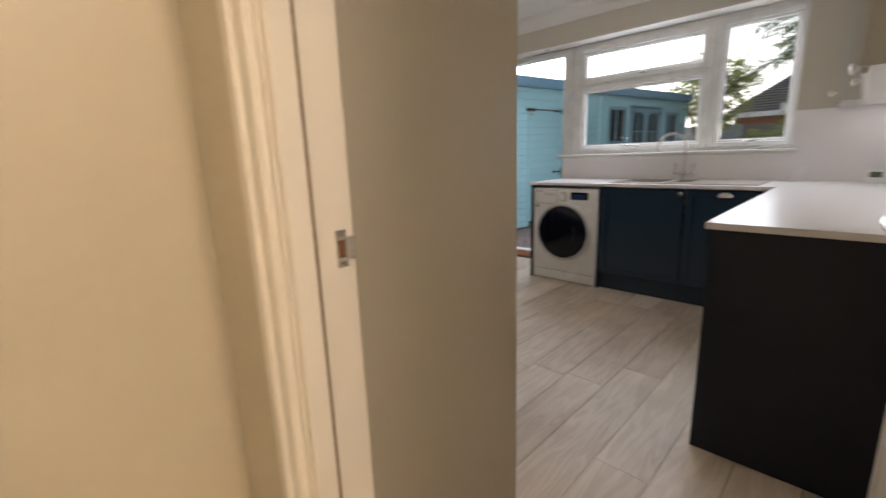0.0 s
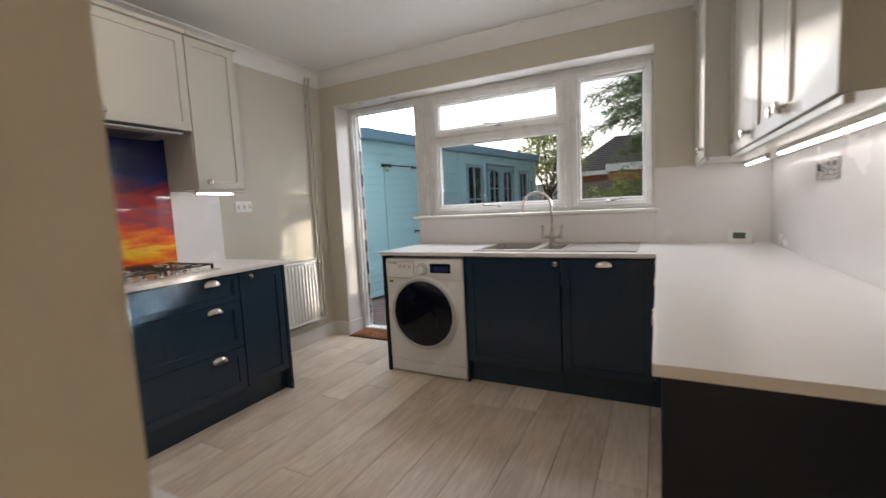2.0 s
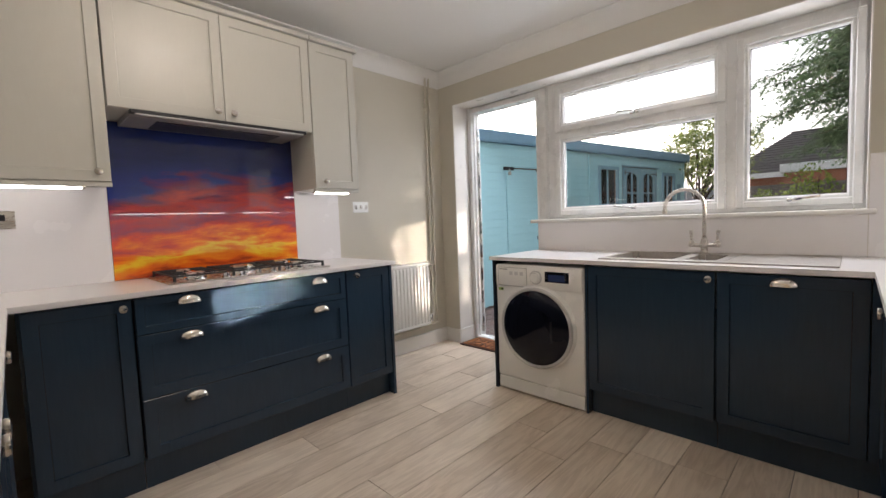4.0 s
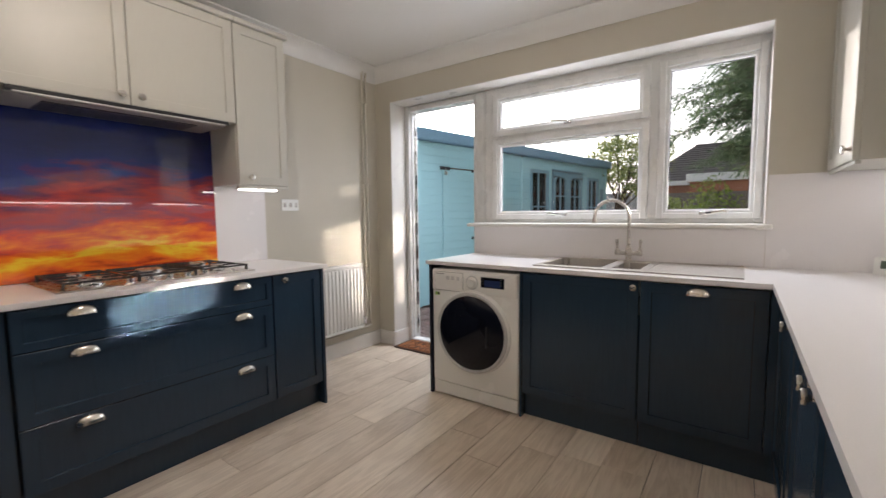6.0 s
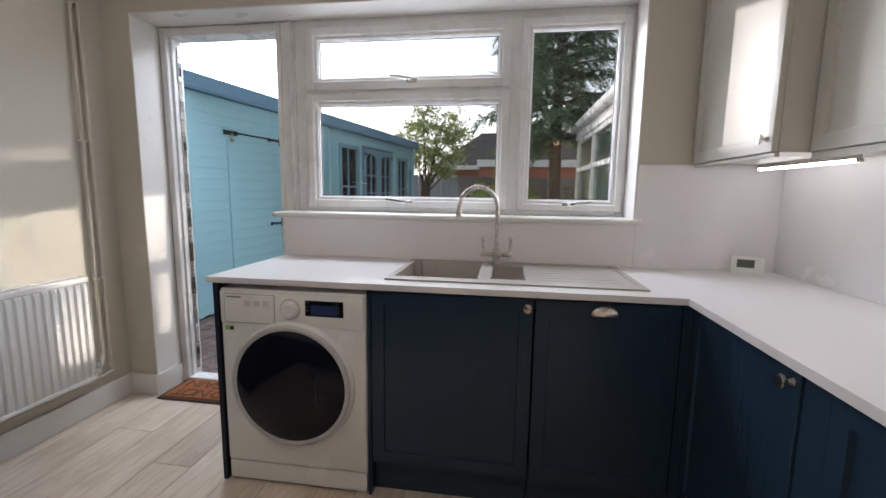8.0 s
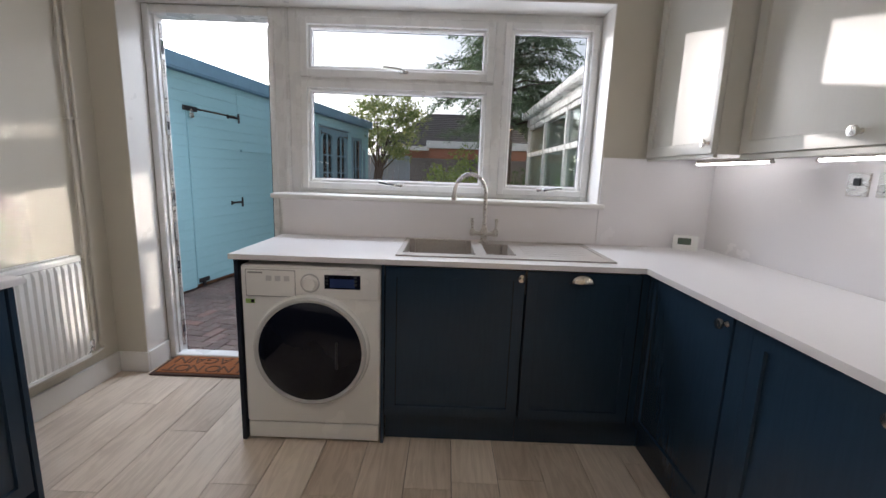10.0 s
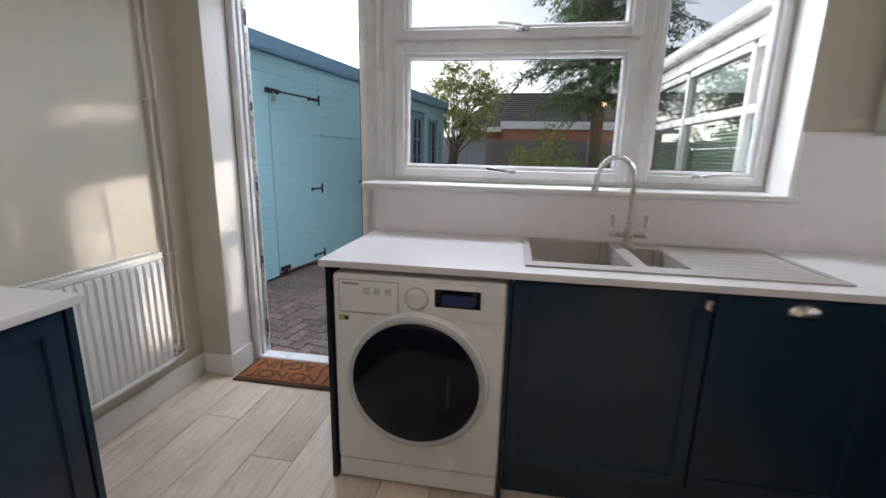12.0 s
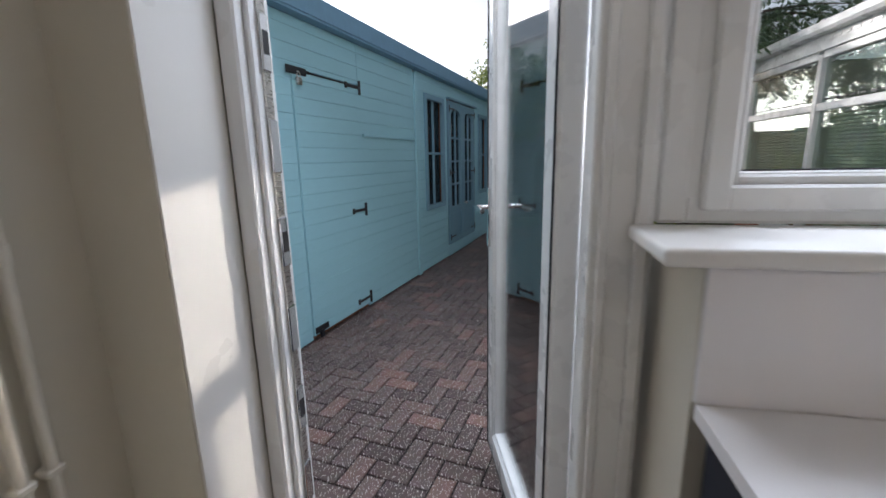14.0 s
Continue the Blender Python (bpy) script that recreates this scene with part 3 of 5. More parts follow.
# ---- wall cabinets ----
def wall_unit(m, w, z0, z1, depth, doors, label, pelmet=0.022, ends=(0, 0)):
    u = thing("wall_cabinet", m, label, "wall cabinet", "pale grey wall cabinets")
    part("body", one(0.001, 0.021, z0, w - 0.001, depth, z1, bev=0.001), SAGE, u)
    for x0, x1, kx in doors:
        d = part("door", shaker(x0, z0 + 0.002, x1, z1 - 0.002), SAGE, u)
        knob(d, kx, z0 + 0.045)
    if pelmet:
        part("pelmet", one(0.0, 0.008, z0 - pelmet, w, 0.026, z0 - 0.001, bev=0.002), SAGE, u)
    part("cornice", one(-ends[0], -0.022, z1 + 0.001, w + ends[1], depth, z1 + 0.028, bev=0.006, seg=2), SAGE, u)
    return u


UN = Matrix.Translation((0, 3.18, 0))
DN = YH - 3.18 - 0.012
wall_unit(UN @ pose(XK + 0.002, 0, 0), 0.395, 1.41, 2.345, DN, [(0.003, 0.392, 0.36)], "pale grey shaker wall cabinet in the corner")
wall_unit(UN @ pose(0.50, 0, 0), 0.585, 1.41, 2.345, DN, [(0.003, 0.582, 0.535)], "tall pale grey shaker wall cabinet beside the hood")
wall_unit(UN @ pose(1.087, 0, 0), 1.052, 1.765, 2.345, DN, [(0.003, 0.524, 0.485), (0.528, 1.049, 0.567)], "pale grey two-door wall cabinet over the hood", pelmet=0)
wall_unit(UN @ pose(2.141, 0, 0), 0.338, 1.41, 2.345, DN, [(0.003, 0.335, 0.068)], "narrow pale grey shaker wall cabinet over the worktop end", ends=(0, 0.02))
US1 = Matrix.Translation((0, 0.385, 0)) @ Matrix.Rotation(radians(180), 4, "Z")
US2 = Matrix.Translation((0, 0.276, 0)) @ Matrix.Rotation(radians(180), 4, "Z")
DS1, DS2 = 0.385 - YR - 0.002, 0.276 - YR - 0.002
wall_unit(US1 @ pose(-3.62, 0, 0), 0.60, 1.41, 2.345, DS1, [(0.003, 0.597, 0.568)], "deep pale grey wall cabinet in the sunny corner", pelmet=0.015)
wall_unit(US2 @ pose(-3.018, 0, 0), 0.610, 1.41, 2.345, DS2, [(0.003, 0.607, 0.528)], "pale grey shaker wall cabinet over the sockets")
wall_unit(US2 @ pose(-2.406, 0, 0), 0.840, 1.41, 2.345, DS2, [(0.003, 0.418, 0.385), (0.421, 0.837, 0.456)], "pale grey two-door wall cabinet near the doorway", ends=(0, 0.02))


def led_bar(a, b, w=0.020):
    lx = [min(a[i], b[i]) for i in range(3)]
    hx = [max(a[i], b[i]) for i in range(3)]
    t = thing("cabinet_light", Matrix.Identity(4), "slim lit LED bar under the wall cabinets", "light", "under-cabinet lights")
    long_x = hx[0] - lx[0] > hx[1] - lx[1]
    g = [(lx[0], lx[1] - w / 2, lx[2] - 0.012, hx[0], lx[1] + w / 2, lx[2])] if long_x else [(lx[0] - w / 2, lx[1], lx[2] - 0.012, lx[0] + w / 2, hx[1], lx[2])]
    part("diffuser", one(*g[0], bev=0.004, seg=2), LED, t)
    gg = g[0]
    part("housing", one(gg[0], gg[1], gg[5] - 0.001, gg[3], gg[4], 1.4095), STEEL, t)
    for e in (0, 1):
        q = list(g[0])
        k = 0 if long_x else 1
        q[k], q[k + 3] = (q[k] - 0.012, q[k] + 0.001) if e == 0 else (q[k + 3] - 0.001, q[k + 3] + 0.012)
        part("end_cap", one(*q, bev=0.003), STEEL, t)


led_bar((0.20, 3.27, 1.392), (0.98, 3.27, 1.392))
led_bar((2.18, 3.27, 1.392), (2.44, 3.27, 1.392))
led_bar((1.60, 0.115, 1.392), (2.80, 0.115, 1.392))
led_bar((3.04, 0.115, 1.392), (3.58, 0.115, 1.392))

# ---- hood and glass splashback ----
hood = thing("cooker_hood", Matrix.Identity(4), "slim dark steel visor hood under the wall cabinets", "cooker hood")
part("casing", one(1.17, 3.19, 1.735, 2.08, YH - 0.02, 1.763, bev=0.004), mat("grey_hood_paint", (0.30, 0.29, 0.28), 0.45), hood)
part("visor", one(1.17, 3.150, 1.742, 2.08, 3.188, 1.760, bev=0.004, seg=2), BLACK, hood, "dark front visor")
part("visor_trim", one(1.19, 3.146, 1.736, 2.06, 3.160, 1.7415, bev=0.002), ENAMEL, hood, "thin pale pull-out edge")
part("filter", one(1.30, 3.25, 1.730, 1.95, 3.45, 1.736, bev=0.001), BLACK, hood)


def sunset():
    """Printed sunset: blue above, red cloud and a golden band low down."""
    m, nt, p = nodes_of("printed_sunset_glass")
    tc = nt.nodes.new("ShaderNodeTexCoord")
    sep = nt.nodes.new("ShaderNodeSeparateXYZ")
    nt.links.new(tc.outputs["Object"], sep.inputs[0])
    mp = nt.nodes.new("ShaderNodeMapping")
    mp.inputs["Scale"].default_value = (1.9, 1.0, 7.5)
    mp.inputs["Rotation"].default_value = (0, radians(-9), 0)
    nt.links.new(tc.outputs["Object"], mp.inputs[0])
    n = nt.nodes.new("ShaderNodeTexNoise")
    n.inputs["Scale"].default_value, n.inputs["Detail"].default_value, n.inputs["Distortion"].default_value = 1.6, 9, 0.35
    n.inputs["Roughness"].default_value = 0.55
    nt.links.new(mp.outputs[0], n.inputs["Vector"])
    # height from 0 at the foot to 1 at the top, pushed about by the cloud
    h = nt.nodes.new("ShaderNodeMapRange")
    h.inputs[1].default_value, h.inputs[2].default_value = 0.915, 1.76
    nt.links.new(sep.outputs["Z"], h.inputs[0])
    k = nt.nodes.new("ShaderNodeMath")
    k.operation = "MULTIPLY_ADD"
    k.inputs[1].default_value = 0.62
    nt.links.new(n.outputs["Fac"], k.inputs[0])
    nt.links.new(h.outputs[0], k.inputs[2])
    # the golden heart stands right of the middle
    dx = nt.nodes.new("ShaderNodeMath")
    dx.operation = "SUBTRACT"
    dx.inputs[1].default_value = 1.82
    nt.links.new(sep.outputs["X"], dx.inputs[0])
    ab = nt.nodes.new("ShaderNodeMath")
    ab.operation = "ABSOLUTE"
    nt.links.new(dx.outputs[0], ab.inputs[0])
    k2 = nt.nodes.new("ShaderNodeMath")
    k2.operation = "MULTIPLY_ADD"
    k2.inputs[1].default_value = 0.21
    nt.links.new(ab.outputs[0], k2.inputs[0])
    nt.links.new(k.outputs[0], k2.inputs[2])
    s = nt.nodes.new("ShaderNodeMath")
    s.operation = "SUBTRACT"
    s.inputs[1].default_value = 0.305
    nt.links.new(k2.outputs[0], s.inputs[0])
    r = nt.nodes.new("ShaderNodeValToRGB")
    stops = [(0.0, (0.02, 0.012, 0.02)), (0.04, (0.35, 0.03, 0.012)), (0.10, (0.85, 0.14, 0.012)), (0.17, (0.95, 0.30, 0.012)), (0.23, (1.0, 0.66, 0.04)),
             (0.29, (0.95, 0.22, 0.012)), (0.37, (0.72, 0.07, 0.02)), (0.45, (0.30, 0.05, 0.09)), (0.53, (0.50, 0.04, 0.035)), (0.63, (0.16, 0.02, 0.07)), (0.72, (0.012, 0.028, 0.20)), (1.0, (0.004, 0.018, 0.13))]
    e = r.color_ramp.elements
    e[0].position, e[0].color = stops[0][0], (*stops[0][1], 1)
    e[1].position, e[1].color = stops[-1][0], (*stops[-1][1], 1)
    for pos, c in stops[1:-1]:
        q = e.new(pos)
        q.color = (*c, 1)
    nt.links.new(s.outputs[0], r.inputs[0])
    nt.links.new(r.outputs[0], p.inputs["Base Color"])
    p.inputs["Roughness"].default_value = 0.35
    p.inputs["Specular IOR Level"].default_value = 0.1
    p.inputs["Coat Weight"].default_value = 1.0
    p.inputs["Coat IOR"].default_value = 1.7
    p.inputs["Coat Roughness"].default_value = 0.015
    return m


tagged(part("glass_splashback", one(1.102, YH - 0.012, 0.912, 2.146, YH, 1.762, bev=0.001), sunset()), "glossy glass splashback printed with an orange and blue sunset", "splashback")

# ---- washing machine ----
wm = thing("washing_machine", Matrix.Translation((3.014, 2.403, 0.012)) @ Matrix.Rotation(radians(-90), 4, "Z"), "white front-loading washing machine with a dark round door", "washing machine")
MW, MH = 0.628, 0.85
part("casing", one(0, 0, 0.085, MW, 0.56, MH, bev=0.012, seg=3), ENAMEL, wm, "", True)
part("kick_panel", one(0.004, 0.004, 0.0, MW - 0.004, 0.05, 0.083, bev=0.005, seg=2), ENAMEL, wm)
for fx in (0.05, MW - 0.05):
    part("foot", rod(bmesh.new(), (fx, 0.09, -0.012), (fx, 0.09, 0.02), 0.02), BLACK, wm)
part("control_panel", one(0.006, -0.008, 0.706, MW - 0.006, 0.004, MH - 0.010, bev=0.005, seg=2), ENAMEL, wm, "", True)
# grey plate behind the drawer, painting in the shade of its gap
part("drawer_gap_shade", one(0.026, -0.0086, 0.708, 0.250, -0.0075, MH - 0.018), mat("shadow_gap_grey", (0.35, 0.35, 0.35), 0.6), wm)
dr = part("detergent_drawer", one(0.029, -0.013, 0.711, 0.247, -0.004, MH - 0.021, bev=0.005, seg=2), ENAMEL, wm, "", True)
part("lettering", one(0.04, -0.0136, 0.815, 0.105, -0.0128, 0.822), mat("grey_print", (0.30, 0.30, 0.30), 0.5), dr, "small dark maker's lettering")
for k in range(3):
    part("programme_lettering", one(0.12 + 0.04 * k, -0.0134, 0.782, 0.145 + 0.04 * k, -0.0128, 0.806), mat("pale_print", (0.6, 0.6, 0.6), 0.5), dr, "pale grey programme list")
bm = lathe(bmesh.new(), [(0.038, 0.0), (0.037, 0.006), (0.030, 0.012), (0.029, 0.024), (0.026, 0.027), (0.004, 0.0275)], Matrix.Translation((0.315, -0.007, 0.776)) @ Matrix.Rotation(radians(90), 4, "X"), 28)
part("dial_ring", lathe(bmesh.new(), [(0.044, 0.0), (0.0435, 0.0022), (0.039, 0.0026)], Matrix.Translation((0.315, -0.007, 0.776)) @ Matrix.Rotation(radians(90), 4, "X"), 28), mat("dial_ring_grey", (0.5, 0.5, 0.5), 0.35), wm, "", True)
part("dial", bm, ENAMEL, wm, "white programme dial", True)
part("display", one(0.379, -0.0095, 0.752, 0.541, -0.006, 0.818, bev=0.002), DARKGLASS, wm, "dark blue display window")
part("screen", one(0.404, -0.0102, 0.760, 0.516, -0.009, 0.800), mat("lcd_blue", (0.03, 0.05, 0.14), 0.15), wm, "blue display screen")
for k in range(3):
    part("button", one(0.385, -0.0115, 0.771 + 0.016 * k, 0.398, -0.009, 0.781 + 0.016 * k, bev=0.001), BLACK, wm)
    part("button", one(0.512, -0.0115, 0.771 + 0.016 * k, 0.525, -0.009, 0.781 + 0.016 * k, bev=0.001), BLACK, wm)
bm = lathe(bmesh.new(), [(0.016, 0.0), (0.015, 0.003), (0.003, 0.0035)], Matrix.Translation((0.565, -0.007, 0.79)) @ Matrix.Rotation(radians(90), 4, "X"), 18)
part("start_button", bm, ENAMEL, wm, "", True)
part("energy_label", one(0.020, -0.0012, 0.672, 0.060, 0.001, 0.692), mat("label_green", (0.35, 0.55, 0.15), 0.5), wm, "small green and white rating label")
part("label_mark", one(0.044, -0.002, 0.675, 0.057, -0.0005, 0.689), BLACK, wm)
DC = Matrix.Translation((0.316, 0.0, 0.459)) @ Matrix.Rotation(radians(90), 4, "X")
wd = part("door", lathe(bmesh.new(), [(0.268, -0.002), (0.266, 0.014), (0.259, 0.024), (0.249, 0.028), (0.242, 0.024), (0.238, 0.018)], DC, 64), ENAMEL, wm, "round white door rim", True)
part("rim", lathe(bmesh.new(), [(0.257, 0.020), (0.255, 0.034), (0.247, 0.039), (0.238, 0.033)], DC, 64), mat("silver_grey_plastic", (0.55, 0.55, 0.54), 0.3), wd, "silver-grey inner rim", True)
part("door_glass", lathe(bmesh.new(), [(0.243, 0.022), (0.238, 0.032), (0.20, 0.044), (0.13, 0.052), (0.06, 0.055), (0.004, 0.056)], DC, 64), DARKGLASS, wd, "domed dark glass", True)
part("door_grip", one(0.436, -0.060, 0.39, 0.447, -0.036, 0.52, bev=0.004, seg=2), BLACK, wd, "black recessed grip")

# ---- sink and tap ----
sink = thing("sink", Matrix.Identity(4), "grey composite one and a half bowl sink with drainer", "sink")
RZ0, RZ1 = WT1, 0.917


B1, B2, DRN = (3.150, 1.345, 3.575, 1.695), (3.165, 1.150, 3.480, 1.295), (3.150, 0.725, 3.575, 1.115)
part("deck", plate([B1, B2, DRN], SX0 - 0.006, SY0 - 0.006, SX1 + 0.006, SY1 + 0.006, RZ0 - 0.002, RZ1), SINKMAT, sink)


def bowl(name, b, depth, waste):
    bm = bmesh.new()
    box(bm, b[0], b[1], RZ1 - depth, b[2], b[3], RZ1 - 0.001)
    bm.faces.ensure_lookup_table()
    top = max(bm.faces, key=lambda f: f.calc_center_median().z)
    bmesh.ops.delete(bm, geom=[top], context="FACES_ONLY")
    low = [e for e in bm.edges if min(v.co.z for v in e.verts) < RZ1 - 0.01]
    bmesh.ops.bevel(bm, geom=low, offset=0.03 if depth > 0.05 else 0.002, segments=4, affect="EDGES")
    bmesh.ops.recalc_face_normals(bm, faces=bm.faces)
    bmesh.ops.solidify(bm, geom=bm.faces[:], thickness=0.003)
    o = part(name, bm, SINKMAT, sink, "", True)
    if waste:
        cx, cy = (b[0] + b[2]) / 2, (b[1] + b[3]) / 2
        part("waste", lathe(bmesh.new(), [(0.042, 0.0), (0.040, 0.004), (0.030, 0.003), (0.028, 0.001), (0.003, 0.0015)], Matrix.Translation((cx, cy, RZ1 - depth + 0.004)), 24), CHROME, o, "chrome waste", True)
        part("overflow", lathe(bmesh.new(), [(0.014, 0.0), (0.012, 0.004), (0.003, 0.003)], Matrix.Translation(((b[0] + b[2]) / 2 + 0.1, b[1] + 0.004, RZ1 - 0.06)) @ Matrix.Rotation(radians(-90), 4, "X"), 16), CHROME, o, "chrome overflow", True)


bowl("bowl", B1, 0.18, True)
bowl("half_bowl", B2, 0.13, True)
bowl("drainer", DRN, 0.006, False)
for i in range(7):
    x = 3.19 + i * 0.055
    part("ridge", one(x, 0.76 + 0.006 * i, RZ1 - 0.006, x + 0.020, 1.095, RZ1 - 0.0025, bev=0.001), SINKMAT, sink)

tap = thing("tap", Matrix.Translation((3.515, 1.280, RZ1)), "brushed nickel swan-neck mixer tap with two levers", "tap")
bm = lathe(bmesh.new(), [(0.027, 0.0), (0.027, 0.008), (0.020, 0.014), (0.017, 0.03), (0.022, 0.045), (0.024, 0.06), (0.019, 0.075), (0.014, 0.09), (0.012, 0.10)], Matrix.Identity(4), 24)
part("body", bm, STEEL, tap, "", True)
arc = [(0, 0, 0.08), (0, 0, 0.2), (0, 0, 0.27)] + [(0.105 - 0.105 * math.cos(radians(a)), 0, 0.27 + 0.105 * math.sin(radians(a))) for a in range(15, 181, 15)] + [(0.21, 0, 0.25)]
arc = [(-0.555 * p[0], 0.832 * p[0], p[2]) for p in arc]
part("spout", tube(bmesh.new(), arc, 0.0105, 14), STEEL, tap, "", True)
part("nozzle", rod(bmesh.new(), (-0.1166, 0.1747, 0.238), (-0.1166, 0.1747, 0.262), 0.0135, None, 18), STEEL, tap, "", True)
for sgn in (-1, 1):
    bm = bmesh.new()
    tube(bm, [(0, 0, 0.052), (0, 0.03 * sgn, 0.052), (0, 0.062 * sgn, 0.054)], [0.011, 0.012, 0.014], 14)
    lathe(bm, [(0.014, 0.04), (0.017, 0.052), (0.015, 0.07), (0.008, 0.078)], Matrix.Translation((0, 0.064 * sgn, 0)), 18)
    lv = part("valve", bm, STEEL, tap, "", True)
    part("lever", tube(bmesh.new(), [(0, 0.064 * sgn, 0.074), (0, 0.066 * sgn, 0.10), (0, 0.068 * sgn, 0.137)], [0.0065, 0.0075, 0.011], 12), STEEL, lv, "", True)

# ---- hob ----
hob = thing("gas_hob", Matrix.Identity(4), "five-burner stainless steel gas hob with iron pan supports", "hob")
HX0, HX1, HY0, HY1, HZ = 1.235, 2.095, 2.975, 3.465, WT1
part("hob_plate", one(HX0, HY0, HZ, HX1, HY1, HZ + 0.008, bev=0.004, seg=2), STEEL, hob, "brushed steel plate")
for cx, cy, r in ((1.385, 3.12, 0.045), (1.385, 3.34, 0.036), (1.665, 3.25, 0.065), (1.945, 3.12, 0.036), (1.945, 3.34, 0.045)):
    b = part("burner", lathe(bmesh.new(), [(r * 1.25, 0.0), (r * 1.2, 0.008), (r, 0.012), (r, 0.024), (r * 0.92, 0.026)], Matrix.Translation((cx, cy, HZ + 0.007)), 28), CHROME, hob, "", True)
    part("burner_cap", lathe(bmesh.new(), [(r * 0.95, 0.026), (r * 0.93, 0.032), (r * 0.8, 0.035), (0.003, 0.036)], Matrix.Translation((cx, cy, HZ + 0.007)), 28), STEEL, b, "", True)
for x0, x1 in ((1.262, 1.508), (1.535, 1.795), (1.822, 2.068)):
    bm = bmesh.new()
    zt = HZ + 0.030
    for y in (3.015, 3.435):
        box(bm, x0, y - 0.004, zt, x1, y + 0.004, zt + 0.009, 0.002)
    for x in (x0 + 0.005, x1 - 0.005):
        box(bm, x - 0.004, 3.02, zt, x + 0.004, 3.43, zt + 0.009, 0.002)
        for y in (3.015, 3.435):
            box(bm, x - 0.006, y - 0.006, HZ + 0.008, x + 0.006, y + 0.006, zt + 0.01, 0.001)
    mx = (x0 + x1) / 2
    for y in (3.12, 3.23, 3.34):
        box(bm, x0 + 0.005, y - 0.004, zt + 0.001, mx - 0.028, y + 0.004, zt + 0.010, 0.001)
        box(bm, mx + 0.028, y - 0.004, zt + 0.001, x1 - 0.005, y + 0.004, zt + 0.010, 0.001)
    for y0, y1 in ((3.02, 3.09), (3.155, 3.19), (3.27, 3.31), (3.37, 3.43)):
        box(bm, mx - 0.004, y0, zt + 0.001, mx + 0.004, y1, zt + 0.010, 0.001)
    part("pan_support", bm, IRON, hob, "black cast-iron pan support")
for i in range(5):
    cx = 1.50 + i * 0.083
    part("control_knob", lathe(bmesh.new(), [(0.020, 0.0), (0.019, 0.004), (0.016, 0.006), (0.0155, 0.024), (0.003, 0.025)], Matrix.Translation((cx, 3.005, HZ + 0.008)), 20), CHROME, hob, "", True)

# ---- radiator, pipes ----
rad = thing("radiator", Matrix.Identity(4), "white single-panel convector radiator on the wall", "radiator")
RX0, RX1, RY, RB, RT = 2.60, 3.362, 3.415, 0.225, 0.797
bm = bmesh.new()
prof = []
nf = 19
for i in range(nf):
    x = RX0 + 0.012 + (RX1 - RX0 - 0.024) * i / nf
    p_ = (RX1 - RX0 - 0.024) / nf
    prof += [(x, RY + 0.012), (x + p_ * 0.2, RY + 0.012), (x + p_ * 0.36, RY), (x + p_ * 0.84, RY)]
prof.append((RX1 - 0.012, RY + 0.012))
lo = [bm.verts.new((x, y, RB + 0.045)) for x, y in prof]
hi = [bm.verts.new((x, y, RT - 0.055)) for x, y in prof]
lo2 = [bm.verts.new((x, RY + 0.012, RB + 0.02)) for x, y in prof]
hi2 = [bm.verts.new((x, RY + 0.012, RT - 0.03)) for x, y in prof]
for q0, q1 in ((lo2, lo), (lo, hi), (hi, hi2)):
    for i in range(len(prof) - 1):
        bm.faces.new((q0[i], q0[i + 1], q1[i + 1], q1[i]))
box(bm, RX0, RY + 0.006, RT - 0.032, RX1, RY + 0.022, RT - 0.004, 0.005)
box(bm, RX0, RY + 0.006, RB, RX1, RY + 0.022, RB + 0.024, 0.005)
part("panel", bm, ENAMEL, rad, "fluted white panel", True)
part("back", one(RX0 + 0.01, RY + 0.022, RB + 0.01, RX1 - 0.01, RY + 0.03, RT - 0.01), ENAMEL, rad)
for x in (RX0, RX1 - 0.004):
    part("side_cover", one(x, RY + 0.012, RB + 0.02, x + 0.004, YH - 0.018, RT, bev=0.001), ENAMEL, rad)
bm = bmesh.new()
for i in range(32):
    x = RX0 + 0.014 + (RX1 - RX0 - 0.03) * i / 32
    box(bm, x, RY + 0.02, RT - 0.006, x + 0.008, YH - 0.022, RT - 0.002)
box(bm, RX0, RY + 0.008, RT - 0.004, RX1, RY + 0.022, RT, 0.001)
box(bm, RX0, YH - 0.026, RT - 0.006, RX1, YH - 0.016, RT, 0.001)
part("top_grille", bm, ENAMEL, rad)
for x in (RX0 + 0.1, RX1 - 0.1):
    part("bracket", one(x, RY + 0.03, RB + 0.1, x + 0.03, YH, RT - 0.1), ENAMEL, rad)
bm = bmesh.new()
rod(bm, (RX1 - 0.002, RY + 0.03, RB + 0.045), (RX1 + 0.035, RY + 0.03, RB + 0.045), 0.011)
rod(bm, (RX1 + 0.03, RY + 0.03, RB + 0.02), (RX1 + 0.03, RY + 0.03, RB + 0.085), 0.012)
part("valve", bm, CHROME, rad, "chrome lockshield valve", True)
